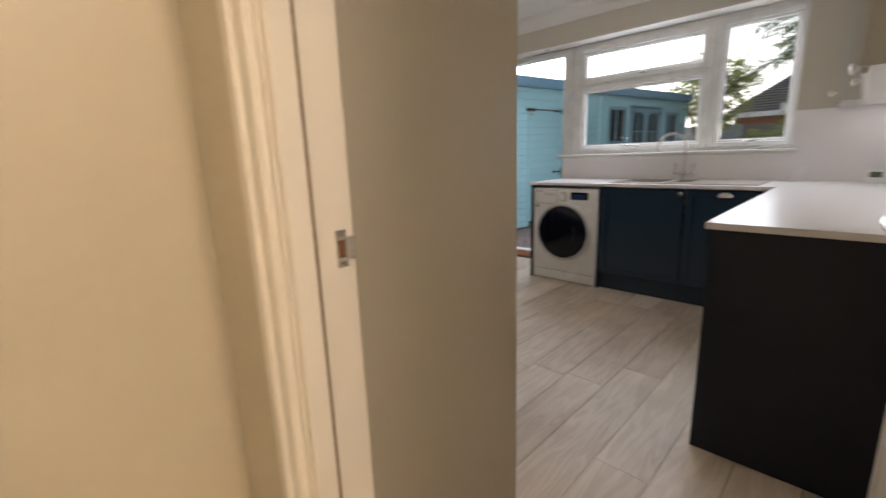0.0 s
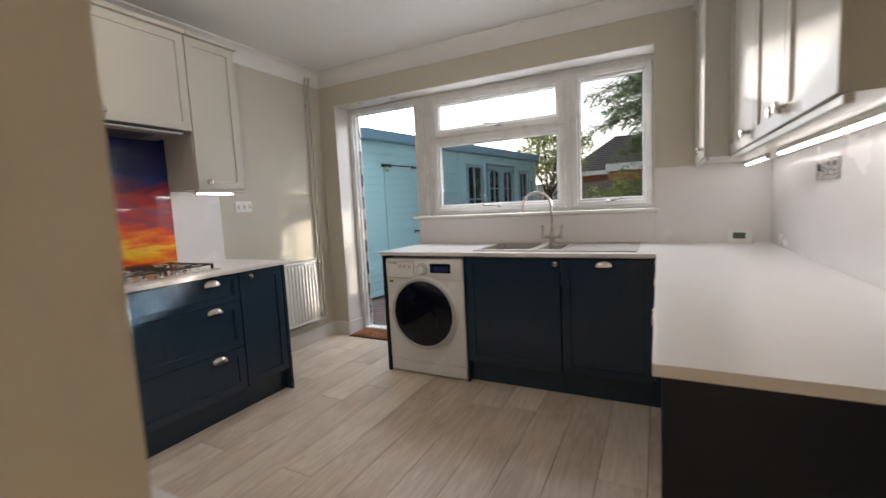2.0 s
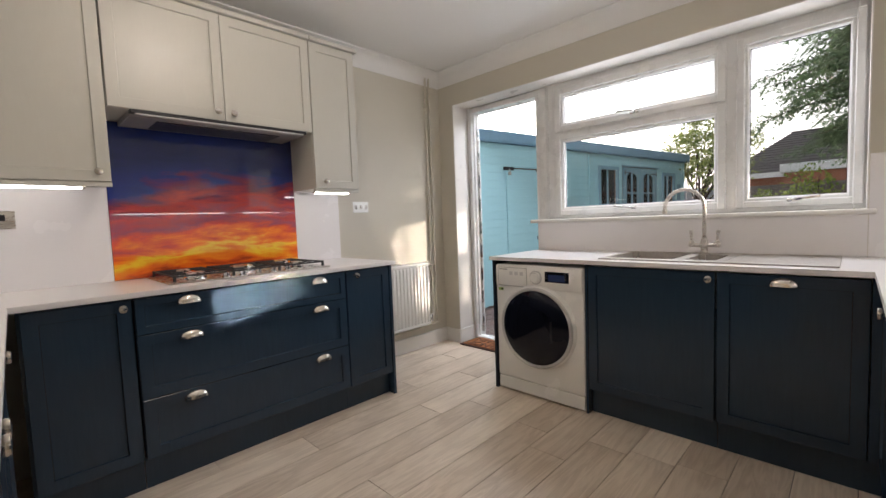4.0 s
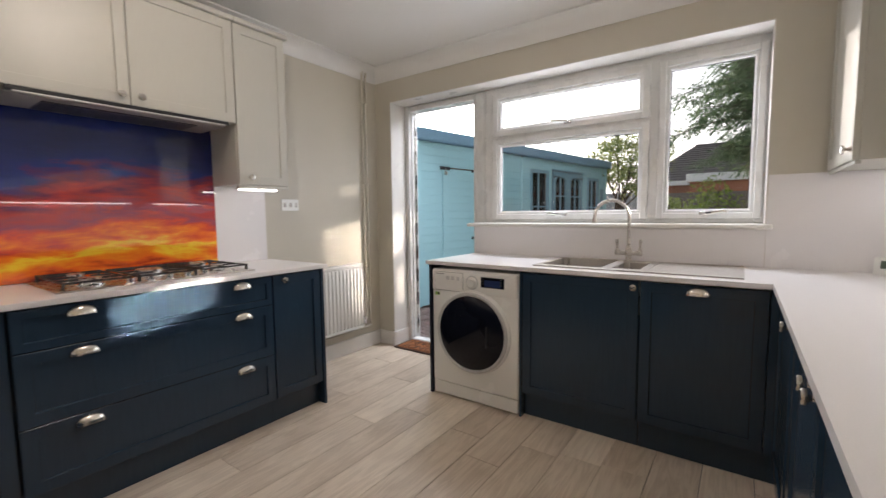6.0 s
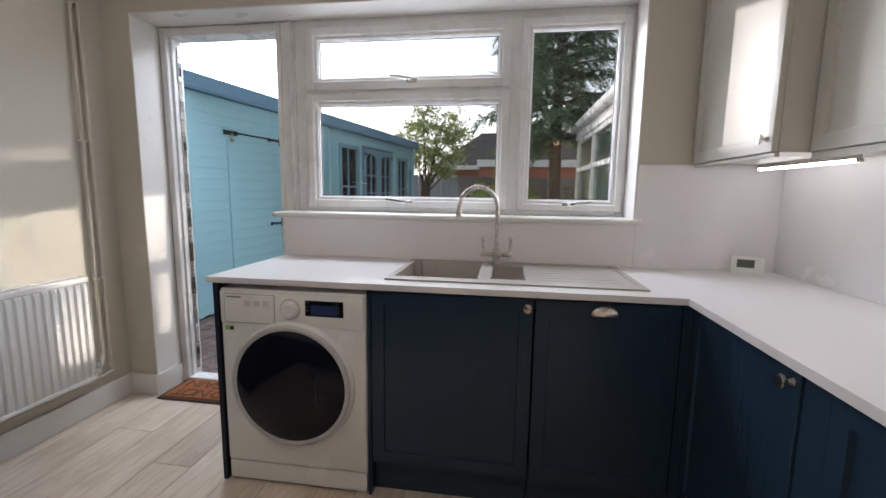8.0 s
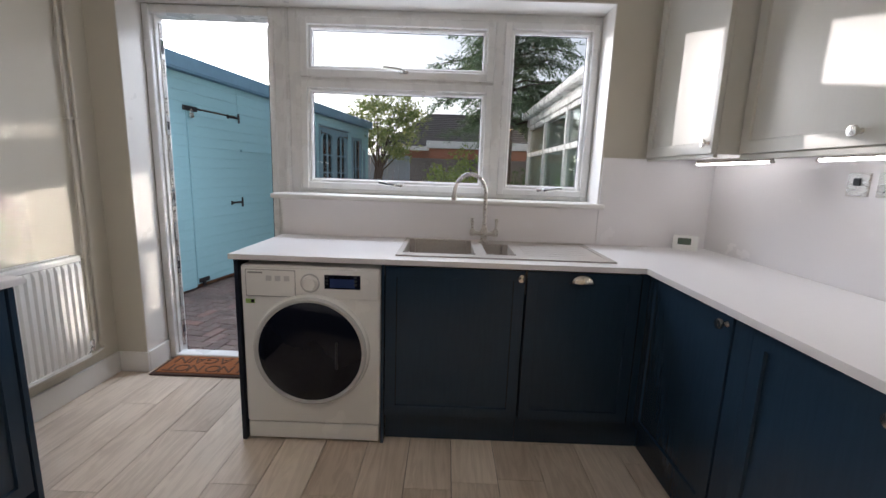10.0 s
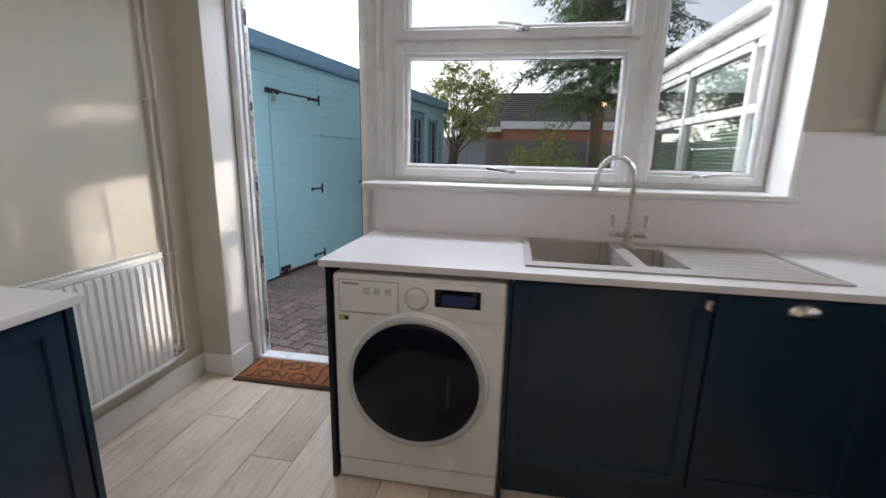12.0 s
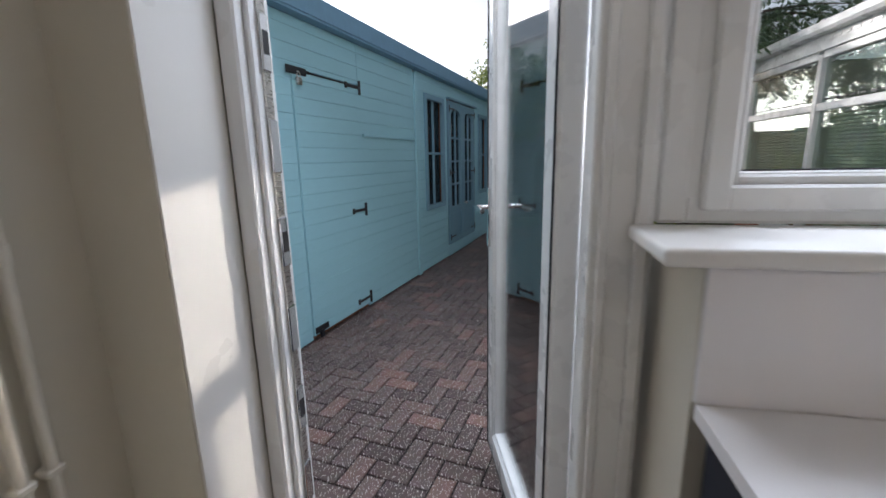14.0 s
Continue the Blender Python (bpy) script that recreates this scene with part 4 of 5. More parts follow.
for i, (x, yo) in enumerate(((3.462, 0.020), (3.506, 0.020))):
    pp = thing("heating_pipe", Matrix.Identity(4), "thin wall-hung heating pipe painted beige in the corner", "pipe", "corner pipes")
    y = YH - yo
    if i == 0:
        ctrl = [(x, y, ZC - 0.01), (x, y, 1.4), (x, y, 0.42), (x - 0.004, y - 0.004, 0.33), (RX1 + 0.05, RY + 0.035, RB + 0.055), (RX1 + 0.032, RY + 0.032, RB + 0.05)]
    else:
        ctrl = [(x, y, ZC - 0.01), (x, y, 1.4), (x, y, 0.35), (x - 0.006, y, 0.25), (x - 0.05, y + 0.002, 0.195), (RX0 + 0.1, y + 0.004, 0.19)]
    part("tube", tube(bmesh.new(), pipe_pts(ctrl, 6), 0.0095, 12), PAINT, pp, "", True)
    for z in (1.92, 1.12) if i == 0 else (1.92, 1.12, 0.45):
        part("coupling", rod(bmesh.new(), (x, y, z), (x, y, z + 0.035), 0.0125, None, 14), PAINT, pp, "", True)
    for z in (2.2, 1.5, 0.75):
        part("pipe_clip", one(x - 0.015, y - 0.012, z, x + 0.015, YH, z + 0.014, bev=0.003), PAINT, pp)


# ---- switches and sockets ----
def face_plate(m, w, h, kind, label, metal=True):
    s = thing("socket" if kind == "socket" else "light_switch", m, label, "socket" if kind == "socket" else "switch")
    part("plate", one(0, -0.007, 0, w, 0.001, h, bev=0.003, seg=2), STEEL if metal else ENAMEL, s)
    if kind == "rockers":
        n = 3
        for i in range(n):
            cx = w * (i + 0.5) / n
            part("rocker", one(cx - 0.012, -0.011, h / 2 - 0.017, cx + 0.012, -0.006, h / 2 + 0.017, bev=0.002), STEEL, s, "grey rocker")
    elif kind == "fused":
        part("rocker", one(w / 2 - 0.016, -0.012, h * 0.45, w / 2 + 0.012, -0.006, h * 0.78, bev=0.002), BLACK, s, "dark rocker")
    else:
        for cx in ((w * 0.27, w * 0.73) if w > 0.1 else (w / 2,)):
            part("rocker", one(cx - 0.009, -0.0115, h * 0.6, cx + 0.009, -0.006, h * 0.86, bev=0.002), CHROME, s, "steel rocker")
            for px, pz, pw, ph in ((0, 0.42, 0.004, 0.009), (-0.011, 0.22, 0.007, 0.004), (0.011, 0.22, 0.007, 0.004)):
                part("pin_hole", one(cx + px - pw / 2, -0.0085, h * pz - ph / 2, cx + px + pw / 2, -0.0065, h * pz + ph / 2), BLACK, s)
    return s


def on_south(x, z):
    return Matrix.Translation((x, YR + 0.010, z)) @ Matrix.Rotation(radians(180), 4, "Z")


face_plate(Matrix.Translation((2.635, YH, 1.256)), 0.146, 0.086, "rockers", "white three-gang light switch with grey rockers", False)
face_plate(Matrix.Translation((0.66, YH - 0.010, 1.205)), 0.09, 0.086, "fused", "brushed steel cooker switch over the worktop")
face_plate(Matrix.Translation((0.42, YH - 0.010, 1.205)), 0.146, 0.086, "socket", "brushed steel double socket over the worktop")
face_plate(on_south(2.815, 1.258), 0.086, 0.086, "fused", "brushed steel fused switch over the worktop")
face_plate(on_south(2.700, 1.258), 0.146, 0.086, "socket", "brushed steel double socket over the worktop")
face_plate(on_south(1.845, 1.235), 0.146, 0.086, "socket", "brushed steel double socket near the doorway")

th = thing("thermostat", Matrix.Translation((3.556, 0.208, WT1)) @ Matrix.Rotation(radians(-114), 4, "Z"), "white wireless room thermostat standing on the worktop", "thermostat")
bm = prism(bmesh.new(), [(0.0, 0.0), (0.05, 0.0), (0.035, 0.086), (0.011, 0.086)], "x", 0.0, 0.125)
bmesh.ops.recalc_face_normals(bm, faces=bm.faces)
bmesh.ops.bevel(bm, geom=bm.edges[:], offset=0.004, segments=2, affect="EDGES")
part("case", bm, ENAMEL, th, "", True)
part("screen", prism(bmesh.new(), [(0.0030, 0.034), (0.0072, 0.034), (0.0110, 0.070), (0.0076, 0.070)], "x", 0.024, 0.090), mat("lcd", (0.10, 0.13, 0.10), 0.2), th, "grey-green display")

# ---- doormat with its words ----
MAT_INK = mat("pressed_coir", (0.10, 0.045, 0.022), 0.95, scale=150, var=0.5, bump=0.8, bscale=500)
mt = thing("doormat", Matrix.Translation((3.735, 2.90, 0.002)), "brown coir doormat with raised lettering by the back door", "doormat")
part("backing", one(-0.142, -0.395, 0, 0.142, 0.395, 0.010, bev=0.003), MAT_EDGE, mt, "dark brown border")
part("coir_top", one(-0.118, -0.37, 0.009, 0.118, 0.37, 0.016, bev=0.003), MAT_COIR, mt, "rust-brown coir pile")


def words(text, size, m, material, parent, name, depth=0.002):
    cu = bpy.data.curves.new(name, "FONT")
    cu.body, cu.size, cu.extrude, cu.align_x, cu.align_y = text, size, depth, "CENTER", "CENTER"
    tmp = new(name, cu)
    me = bpy.data.meshes.new_from_object(tmp.evaluated_get(bpy.context.evaluated_depsgraph_get()))
    bpy.data.objects.remove(tmp)
    me.materials.clear()
    me.materials.append(material)
    ob = new(name, me)
    ob.parent = parent
    ob.matrix_local = m
    return ob


TURN = Matrix.Rotation(radians(90), 4, "Z")
for row_x, line in ((-0.056, ((-0.245, "O"), (-0.165, "H"), (-0.045, "N"), (0.04, "O"), (0.15, "N"), (0.235, "O"), (0.305, "T"))),
                    (0.056, ((-0.26, "Y"), (-0.185, "O"), (-0.10, "U"), (0.02, "A"), (0.105, "G"), (0.185, "A"), (0.235, "I"), (0.295, "N")))):
    for row_y, letter in line:
        words(letter, 0.125, Matrix.Translation((row_x, row_y, 0.0165)) @ TURN, MAT_INK, mt, "letter")

# ---- hall doorway: lining, architrave, strike plate, the open door ----
bm = bmesh.new()
box(bm, -0.186, 0.757, 0, -0.076, 0.792, 2.06, 0.002)
box(bm, -0.186, YR, 2.03, -0.058, 0.757, 2.062, 0.002)
box(bm, -0.183, 0.742, 0, -0.148, 0.758, 2.03, 0.003)
lin = thing("door_3", Matrix.Identity(4), "cream painted hall door lining with architrave", "door frame")
lin["kind"] = "structure"
part("lining", bm, WHITE, lin)
# brown strip, about 10 mm wide, next to the stop
part("stop_strip", one(-0.1485, 0.7515, 0.0, -0.139, 0.7575, 2.03, bev=0.002), mat("strip_brown", (0.20, 0.12, 0.06), 0.7), lin, "thin brown strip beside the door stop")
bm = bmesh.new()
box(bm, -0.198, 0.768, 0, -0.170, 0.826, 2.12, 0.005, 2)
box(bm, -0.206, 0.796, 0, -0.196, 0.822, 2.12, 0.004, 2)
box(bm, -0.198, YR + 0.02, 2.052, -0.170, 0.768, 2.12, 0.005, 2)
part("architrave", bm, WHITE, lin)
BARE = mat("bare_timber_mortice", (0.16, 0.07, 0.03), 0.8)
sp = part("strike_plate", one(-0.108, 0.7545, 1.017, -0.090, 0.7575, 1.073, bev=0.0008), CHROME, lin, "polished strike plate")
part("strike_lip", one(-0.090, 0.7535, 1.028, -0.076, 0.7565, 1.062, bev=0.001), CHROME, sp)
part("strike_hole", one(-0.105, 0.7535, 1.032, -0.095, 0.7547, 1.058), BARE, sp)
for z in (1.023, 1.067):
    part("screw", rod(bmesh.new(), (-0.100, 0.7535, z), (-0.100, 0.756, z), 0.003, None, 10), STEEL, sp)
hd = thing("door_4", Matrix.Translation((0.035, 0.045, 0.006)) @ Matrix.Rotation(radians(3.0), 4, "Z"), "white boarded cottage door standing open against the wall", "door")
hd["kind"] = "structure"
for i in range(7):
    x = 0.004 + i * 0.1085
    part("board", one(x, 0.0, 0.0, x + 0.099, 0.040, 1.98, bev=0.006), WHITE, hd)
part("core", one(0.002, 0.012, 0.002, 0.758, 0.028, 1.978), WHITE, hd)
bm = lathe(bmesh.new(), [(0.026, 0.0), (0.026, 0.007), (0.010, 0.009), (0.010, 0.012)], Matrix.Translation((0.705, 0.040, 1.02)) @ Matrix.Rotation(radians(-90), 4, "X"), 24)
hr = part("handle_rose", bm, STEEL, hd, "satin nickel handle rose", True)
part("lever", tube(bmesh.new(), pipe_pts([(0.705, 0.045, 1.02), (0.705, 0.082, 1.02), (0.692, 0.095, 1.021), (0.65, 0.098, 1.019), (0.59, 0.092, 1.010)], 5), [0.009] * 10 + [0.0105] * 7 + [0.010] * 4, 12), STEEL, hr, "satin nickel lever", True)

# hall pendant lamp
lamp = thing("pendant_lamp", Matrix.Translation((-1.0, 0.46, ZC)), "hall pendant with a bare warm bulb, lit", "pendant lamp")
part("ceiling_rose", lathe(bmesh.new(), [(0.025, -0.035), (0.045, -0.012), (0.048, 0.0), (0.003, 0.0)], Matrix.Identity(4), 24), WHITE, lamp, "", True)
part("cord", tube(bmesh.new(), [(0, 0, -0.03), (0, 0, -0.2), (0, 0, -0.31)], 0.004, 8), WHITE, lamp)
part("lamp_holder", lathe(bmesh.new(), [(0.018, -0.35), (0.018, -0.30), (0.006, -0.29)], Matrix.Identity(4), 18), WHITE, lamp, "", True)
part("bulb", lathe(bmesh.new(), [(0.003, -0.468), (0.022, -0.462), (0.030, -0.44), (0.030, -0.42), (0.020, -0.38), (0.013, -0.35)], Matrix.Identity(4), 20), glow("warm_bulb", (1.0, 0.62, 0.30), 9.0), lamp, "glowing warm bulb", True).visible_shadow = False

# ceiling lamps out of view: the hall one assumed, the kitchen one added as fill
OPAL = glow("opal_shade", (1.0, 0.78, 0.52), 5.0)
for x, y, where, k in ((-0.36, -0.85, "hall", 1.0), (1.50, 2.15, "kitchen", 0.55)):
    hl = thing("added_ceiling_lamp", Matrix.Translation((x, y, ZC)), "round opal " + where + " ceiling lamp added out of view, lit", "ceiling lamp")
    part("base", lathe(bmesh.new(), [(0.15 * k, -0.02), (0.15 * k, 0.0), (0.003, 0.0)], Matrix.Identity(4), 32), WHITE, hl, "", True)
    part("shade", lathe(bmesh.new(), [(0.003, -0.075 * k), (0.08 * k, -0.065 * k), (0.13 * k, -0.04 * k), (0.14 * k, -0.02)], Matrix.Identity(4), 32), OPAL, hl, "glowing opal shade", True)

# ---- floor boards ----
structure("floor_base", one(-1.75, -1.75, -0.2, XO - 0.002, YH, -0.010), JOINT, "grey-brown oak laminate floor base", "floor")
fl = thing("floor", Matrix.Identity(4), "grey-brown oak laminate floor boards", "floor")
fl["kind"] = "structure"
rng = random.Random(7)
known = {5: 2.807, 11: 2.72, 13: 3.06, 15: 3.283}
LB, PB = 1.288, 0.2
for r in range(-8, 18):
    y0 = 0.03 + PB * r
    j = known.get(r, 2.2 + rng.random() * LB)
    x = j - LB * math.ceil((j + 1.75) / LB)
    while x < XO:
        a, b = max(x, -1.70), min(x + LB, 3.84)
        if b - a > 0.02:
            bm = bmesh.new()
            box(bm, a + 0.0016, y0 + 0.0016, -0.010, b - 0.0016, min(y0 + PB - 0.0016, YH), rng.uniform(-0.0004, 0.0004))
            part("board", bm, BOARD, fl)
        x += LB

# ---- outside: ground and paving ----
SOIL = mat("garden_soil_and_grass", (0.07, 0.085, 0.04), 0.95, scale=3, var=0.4, bump=0.6, bscale=30)
BED = mat("paving_sand", (0.022, 0.018, 0.016), 0.95, scale=60, var=0.3, bump=0.5, bscale=200)
structure("ground", one(XO, -300, GROUND - 0.6, 600, 300, GROUND - 0.03), SOIL, "garden soil and rough grass", "ground")
pv = thing("pavement", Matrix.Translation((5.33, 4.36, GROUND)) @ Matrix.Rotation(radians(-9.76), 4, "Z"), "red-brown block paving laid in herringbone", "paving")
pv["kind"] = "structure"
part("bedding", one(-1.75, -4.6, -0.05, 6.6, 0.3, -0.012), BED, pv, "dark sand joints")


def paver_material():
    m, nt, p = nodes_of("block_paver")
    tc = nt.nodes.new("ShaderNodeTexCoord")
    oi = nt.nodes.new("ShaderNodeObjectInfo")
    ge = nt.nodes.new("ShaderNodeNewGeometry")
    ad = nt.nodes.new("ShaderNodeMath")
    nt.links.new(oi.outputs["Random"], ad.inputs[0])
    nt.links.new(ge.outputs["Random Per Island"], ad.inputs[1])
    fr = nt.nodes.new("ShaderNodeMath")
    fr.operation = "FRACT"
    nt.links.new(ad.outputs[0], fr.inputs[0])
    r = nt.nodes.new("ShaderNodeValToRGB")
    e = r.color_ramp.elements
    e[0].position, e[0].color = 0.0, (0.125, 0.088, 0.080, 1)
    e[1].position, e[1].color = 1.0, (0.29, 0.16, 0.13, 1)
    q = e.new(0.5)
    q.color = (0.17, 0.115, 0.10, 1)
    q = e.new(0.8)
    q.color = (0.18, 0.13, 0.118, 1)
    nt.links.new(fr.outputs[0], r.inputs[0])
    n = nt.nodes.new("ShaderNodeTexNoise")
    n.inputs["Scale"].default_value, n.inputs["Detail"].default_value = 14, 8
    nt.links.new(tc.outputs["Object"], n.inputs["Vector"])
    # pale specks: sun glints on the blocks, put into the base colour
    sp = nt.nodes.new("ShaderNodeTexNoise")
    sp.inputs["Scale"].default_value, sp.inputs["Detail"].default_value = 105, 2
    nt.links.new(tc.outputs["Object"], sp.inputs["Vector"])
    th = nt.nodes.new("ShaderNodeMapRange")
    th.inputs[1].default_value, th.inputs[2].default_value = 0.615, 0.645
    nt.links.new(sp.outputs["Fac"], th.inputs[0])
    m1 = nt.nodes.new("ShaderNodeMix")
    m1.data_type, m1.blend_type = "RGBA", "MULTIPLY"
    m1.inputs[0].default_value = 0.4
    nt.links.new(r.outputs[0], m1.inputs[6])
    nt.links.new(n.outputs["Color"], m1.inputs[7])
    m2 = nt.nodes.new("ShaderNodeMix")
    m2.data_type = "RGBA"
    m2.inputs[7].default_value = (0.85, 0.78, 0.70, 1)
    ms = nt.nodes.new("ShaderNodeMath")
    ms.operation = "MULTIPLY"
    ms.inputs[1].default_value = 0.95
    nt.links.new(th.outputs[0], ms.inputs[0])
    nt.links.new(ms.outputs[0], m2.inputs[0])
    nt.links.new(m1.outputs[2], m2.inputs[6])
    nt.links.new(m2.outputs[2], p.inputs["Base Color"])
    p.inputs["Roughness"].default_value = 0.8
    b = nt.nodes.new("ShaderNodeBump")
    b.inputs["Strength"].default_value, b.inputs["Distance"].default_value = 0.5, 0.003
    nt.links.new(sp.outputs["Fac"], b.inputs["Height"])
    nt.links.new(b.outputs[0], p.inputs["Normal"])
    return m


PAVER = paver_material()


def paver(verts, faces, cx, cy, lx, ly, z):
    """A block with a chamfered top."""
    i = len(verts)
    for hx, hy, h in ((lx / 2, ly / 2, -0.03), (lx / 2, ly / 2, z - 0.004), (lx / 2 - 0.005, ly / 2 - 0.005, z)):
        verts += [(cx - hx, cy - hy, h), (cx + hx, cy - hy, h), (cx + hx, cy + hy, h), (cx - hx, cy + hy, h)]
    for k in (0, 4):
        for a in range(4):
            faces.append((i + k + a, i + k + (a + 1) % 4, i + k + 4 + (a + 1) % 4, i + k + 4 + a))
    faces.append((i + 8, i + 9, i + 10, i + 11))


def mesh_from(name, verts, faces, material):
    me = bpy.data.meshes.new(name)
    me.from_pydata(verts, [], faces)
    me.materials.append(material)
    return me


pmesh = []
for lx, ly in ((0.191, 0.091), (0.091, 0.191)):
    v, f = [], []
    paver(v, f, 0, 0, lx, ly, 0.0)
    pmesh.append(mesh_from("brick", v, f, PAVER))
prng = random.Random(3)
fv, ff, near = [], [], []
for r in range(-44, 3):
    for c in range(-17, 64):
        k = (c - r) % 4
        if k == 0:
            cx, cy, up = c * 0.1 + 0.1, r * 0.1 + 0.05, 0
        elif k == 3:
            cx, cy, up = c * 0.1 + 0.05, r * 0.1 + 0.1, 1
        else:
            continue
        wx = 5.33 + cx * 0.9855 + cy * 0.1695
        wy = 4.36 - cx * 0.1695 + cy * 0.9855
        if wx < XO + 0.06 or cy > 0.15 or wy < 0.1:
            continue
        if wx < 6.25 and 2.55 < wy:
            near.append((cx, cy, up))
        else:
            paver(fv, ff, cx, cy, (0.191, 0.091)[up], (0.091, 0.191)[up], prng.uniform(-0.002, 0.002))
for cx, cy, up in near[:300]:
    o = new("brick", pmesh[up])
    o.parent = pv
    o.matrix_local = Matrix.Translation((cx, cy, prng.uniform(-0.0025, 0.0025))) @ Matrix.Rotation(prng.uniform(-0.012, 0.012), 4, "Z")
for cx, cy, up in near[300:]:
    paver(fv, ff, cx, cy, (0.191, 0.091)[up], (0.091, 0.191)[up], prng.uniform(-0.002, 0.002))
o = new("paving_bricks", mesh_from("paving_bricks", fv, ff, PAVER))
o.parent = pv
o["kind"] = "stuff"

# ---- shed ----
shed = thing("shed", Matrix.Translation((5.33, 4.36, GROUND)) @ Matrix.Rotation(radians(-9.76), 4, "Z"), "long duck-egg blue timber shed and summerhouse with shiplap boards", "shed")
SL, SH, SD = 5.85, 2.34, 2.3      # length, eaves height, depth
INSIDE = mat("bare_shed_timber", (0.22, 0.10, 0.05), 0.8, scale=10, var=0.3, stretch=(1, 1, 8))
W1, W2, DD = (2.757, 0.806, 3.280, 2.076), (4.97, 0.834, 5.40, 2.03), (3.50, 0.175, 4.68, 2.135)
WB = (5.56, 1.15, 5.70, 1.85)
bm = bmesh.new()
holes = [W1, W2, DD]
xs = sorted({0.0, SL, *[h[0] for h in holes], *[h[2] for h in holes]})
zs = sorted({0.02, SH, *[h[1] for h in holes], *[h[3] for h in holes]})
for a, b in zip(xs, xs[1:]):
    for c, d in zip(zs, zs[1:]):
        if not any(h[0] <= (a + b) / 2 <= h[2] and h[1] <= (c + d) / 2 <= h[3] for h in holes):
            box(bm, a, 0.022, c, b, 0.06, d)
box(bm, 0, SD - 0.04, 0.02, SL, SD, SH)
box(bm, 0, 0.06, 0.02, 0.04, SD - 0.04, SH)
box(bm, SL - 0.04, 0.06, 0.02, SL, SD - 0.04, SH)
box(bm, 0.0, 0.06, 0.0, SL, SD, 0.06)
wall = part("wall", bm, INSIDE, shed)
part("threshold", one(DD[0] - 0.02, -0.004, 0.02, DD[2] + 0.02, 0.021, DD[1] - 0.004, bev=0.003), SHEDBLUE, shed, "blue painted threshold board")
BH = 0.112
bcache = {}


def boards(s0, s1, z0, z1, owner, y=0.0):
    z = math.floor(z0 / BH) * BH + 0.02
    while z < z1:
        a, b = max(z, z0), min(z + BH, z1)
        if b - a > 0.015:
            key = (round(s1 - s0, 3), round(b - a, 3))
            if key not in bcache:
                w, h = key
                q = bmesh.new()
                prism(q, [(0.0, 0.0), (0.022, 0.0), (0.022, h), (0.006, h), (0.004, h - min(0.004, h * 0.3)), (0.0005, h - min(0.007, h * 0.4))], "x", 0.0, w)
                bcache[key] = mesh_of(q, "board", SHEDBLUE)
            o = new("board", bcache[key])
            o.parent = owner
            o.matrix_local = Matrix.Translation((s0, y - 0.002, a))
        z += BH


boards(0.0, 0.455, 0.03, 2.33, wall)
boards(0.455, 1.295, 2.0, 2.33, wall)
boards(1.30, 2.43, 0.03, 2.33, wall)
boards(2.50, W1[0] - 0.05, 0.03, 2.33, wall)
boards(W1[0] - 0.05, W1[2] + 0.05, 0.03, W1[1] - 0.05, wall)
boards(W1[0] - 0.05, W1[2] + 0.05, W1[3] + 0.05, 2.33, wall)
boards(W1[2] + 0.05, DD[0] - 0.04, 0.03, 2.33, wall)
boards(DD[0] - 0.04, DD[2] + 0.04, DD[3] + 0.04, 2.33, wall)
boards(DD[2] + 0.04, W2[0] - 0.05, 0.03, 2.33, wall)
boards(W2[0] - 0.05, W2[2] + 0.05, 0.03, W2[1] - 0.05, wall)
boards(W2[0] - 0.05, W2[2] + 0.05, W2[3] + 0.05, 2.33, wall)
boards(W2[2] + 0.05, SL, 0.03, 2.33, wall)
sd = part("shed_door", one(0.46, 0.006, 0.06, 1.29, 0.024, 1.985), SHEDBLUE, shed, "boarded shed door with black hinges")
boards(0.462, 1.288, 0.062, 1.983, sd, -0.012)
part("drip_ledge", one(1.32, -0.028, 1.575, 2.40, 0.0, 1.60, bev=0.004), SHEDBLUE, shed)
part("post", one(2.432, -0.022, 0.02, 2.498, 0.02, 2.30, bev=0.003), SHEDBLUE, shed)
part("corner_post", one(-0.03, -0.014, 0.02, 0.03, 0.05, 2.33, bev=0.003), SHEDBLUE, shed)
part("corner_post", one(SL - 0.03, -0.014, 0.02, SL + 0.03, 0.05, 2.33, bev=0.003), SHEDBLUE, shed)
side = part("side_wall", one(-0.001, 0.05, 0.02, 0.004, SD, 2.33), SHEDBLUE, shed)
part("fascia", one(-0.10, -0.09, 2.345, SL + 0.10, -0.065, 2.485, bev=0.004), FELT, shed, "blue-grey painted fascia")
bm = bmesh.new()
prism(bm, [(-0.08, 2.33), (-0.08, 2.49), (SD + 0.1, 2.36), (SD + 0.1, 2.30)], "x", -0.09, SL + 0.09)
part("roof", bm, FELT, shed, "felted flat roof")


def hinge_strap(parent, x, z, left=0.20):
    bm = bmesh.new()
    box(bm, x - 0.012, -0.024, z - 0.055, x + 0.016, -0.014, z + 0.055, 0.003)
    box(bm, x - left, -0.023, z - 0.012, x - 0.005, -0.015, z + 0.012, 0.003)
    box(bm, x - left - 0.012, -0.024, z - 0.024, x - left + 0.02, -0.014, z + 0.024, 0.003)
    rod(bm, (x + 0.002, -0.024, z - 0.058), (x + 0.002, -0.024, z + 0.058), 0.008, None, 8)
    part("hinge", bm, BLACK, parent, "black iron tee hinge")


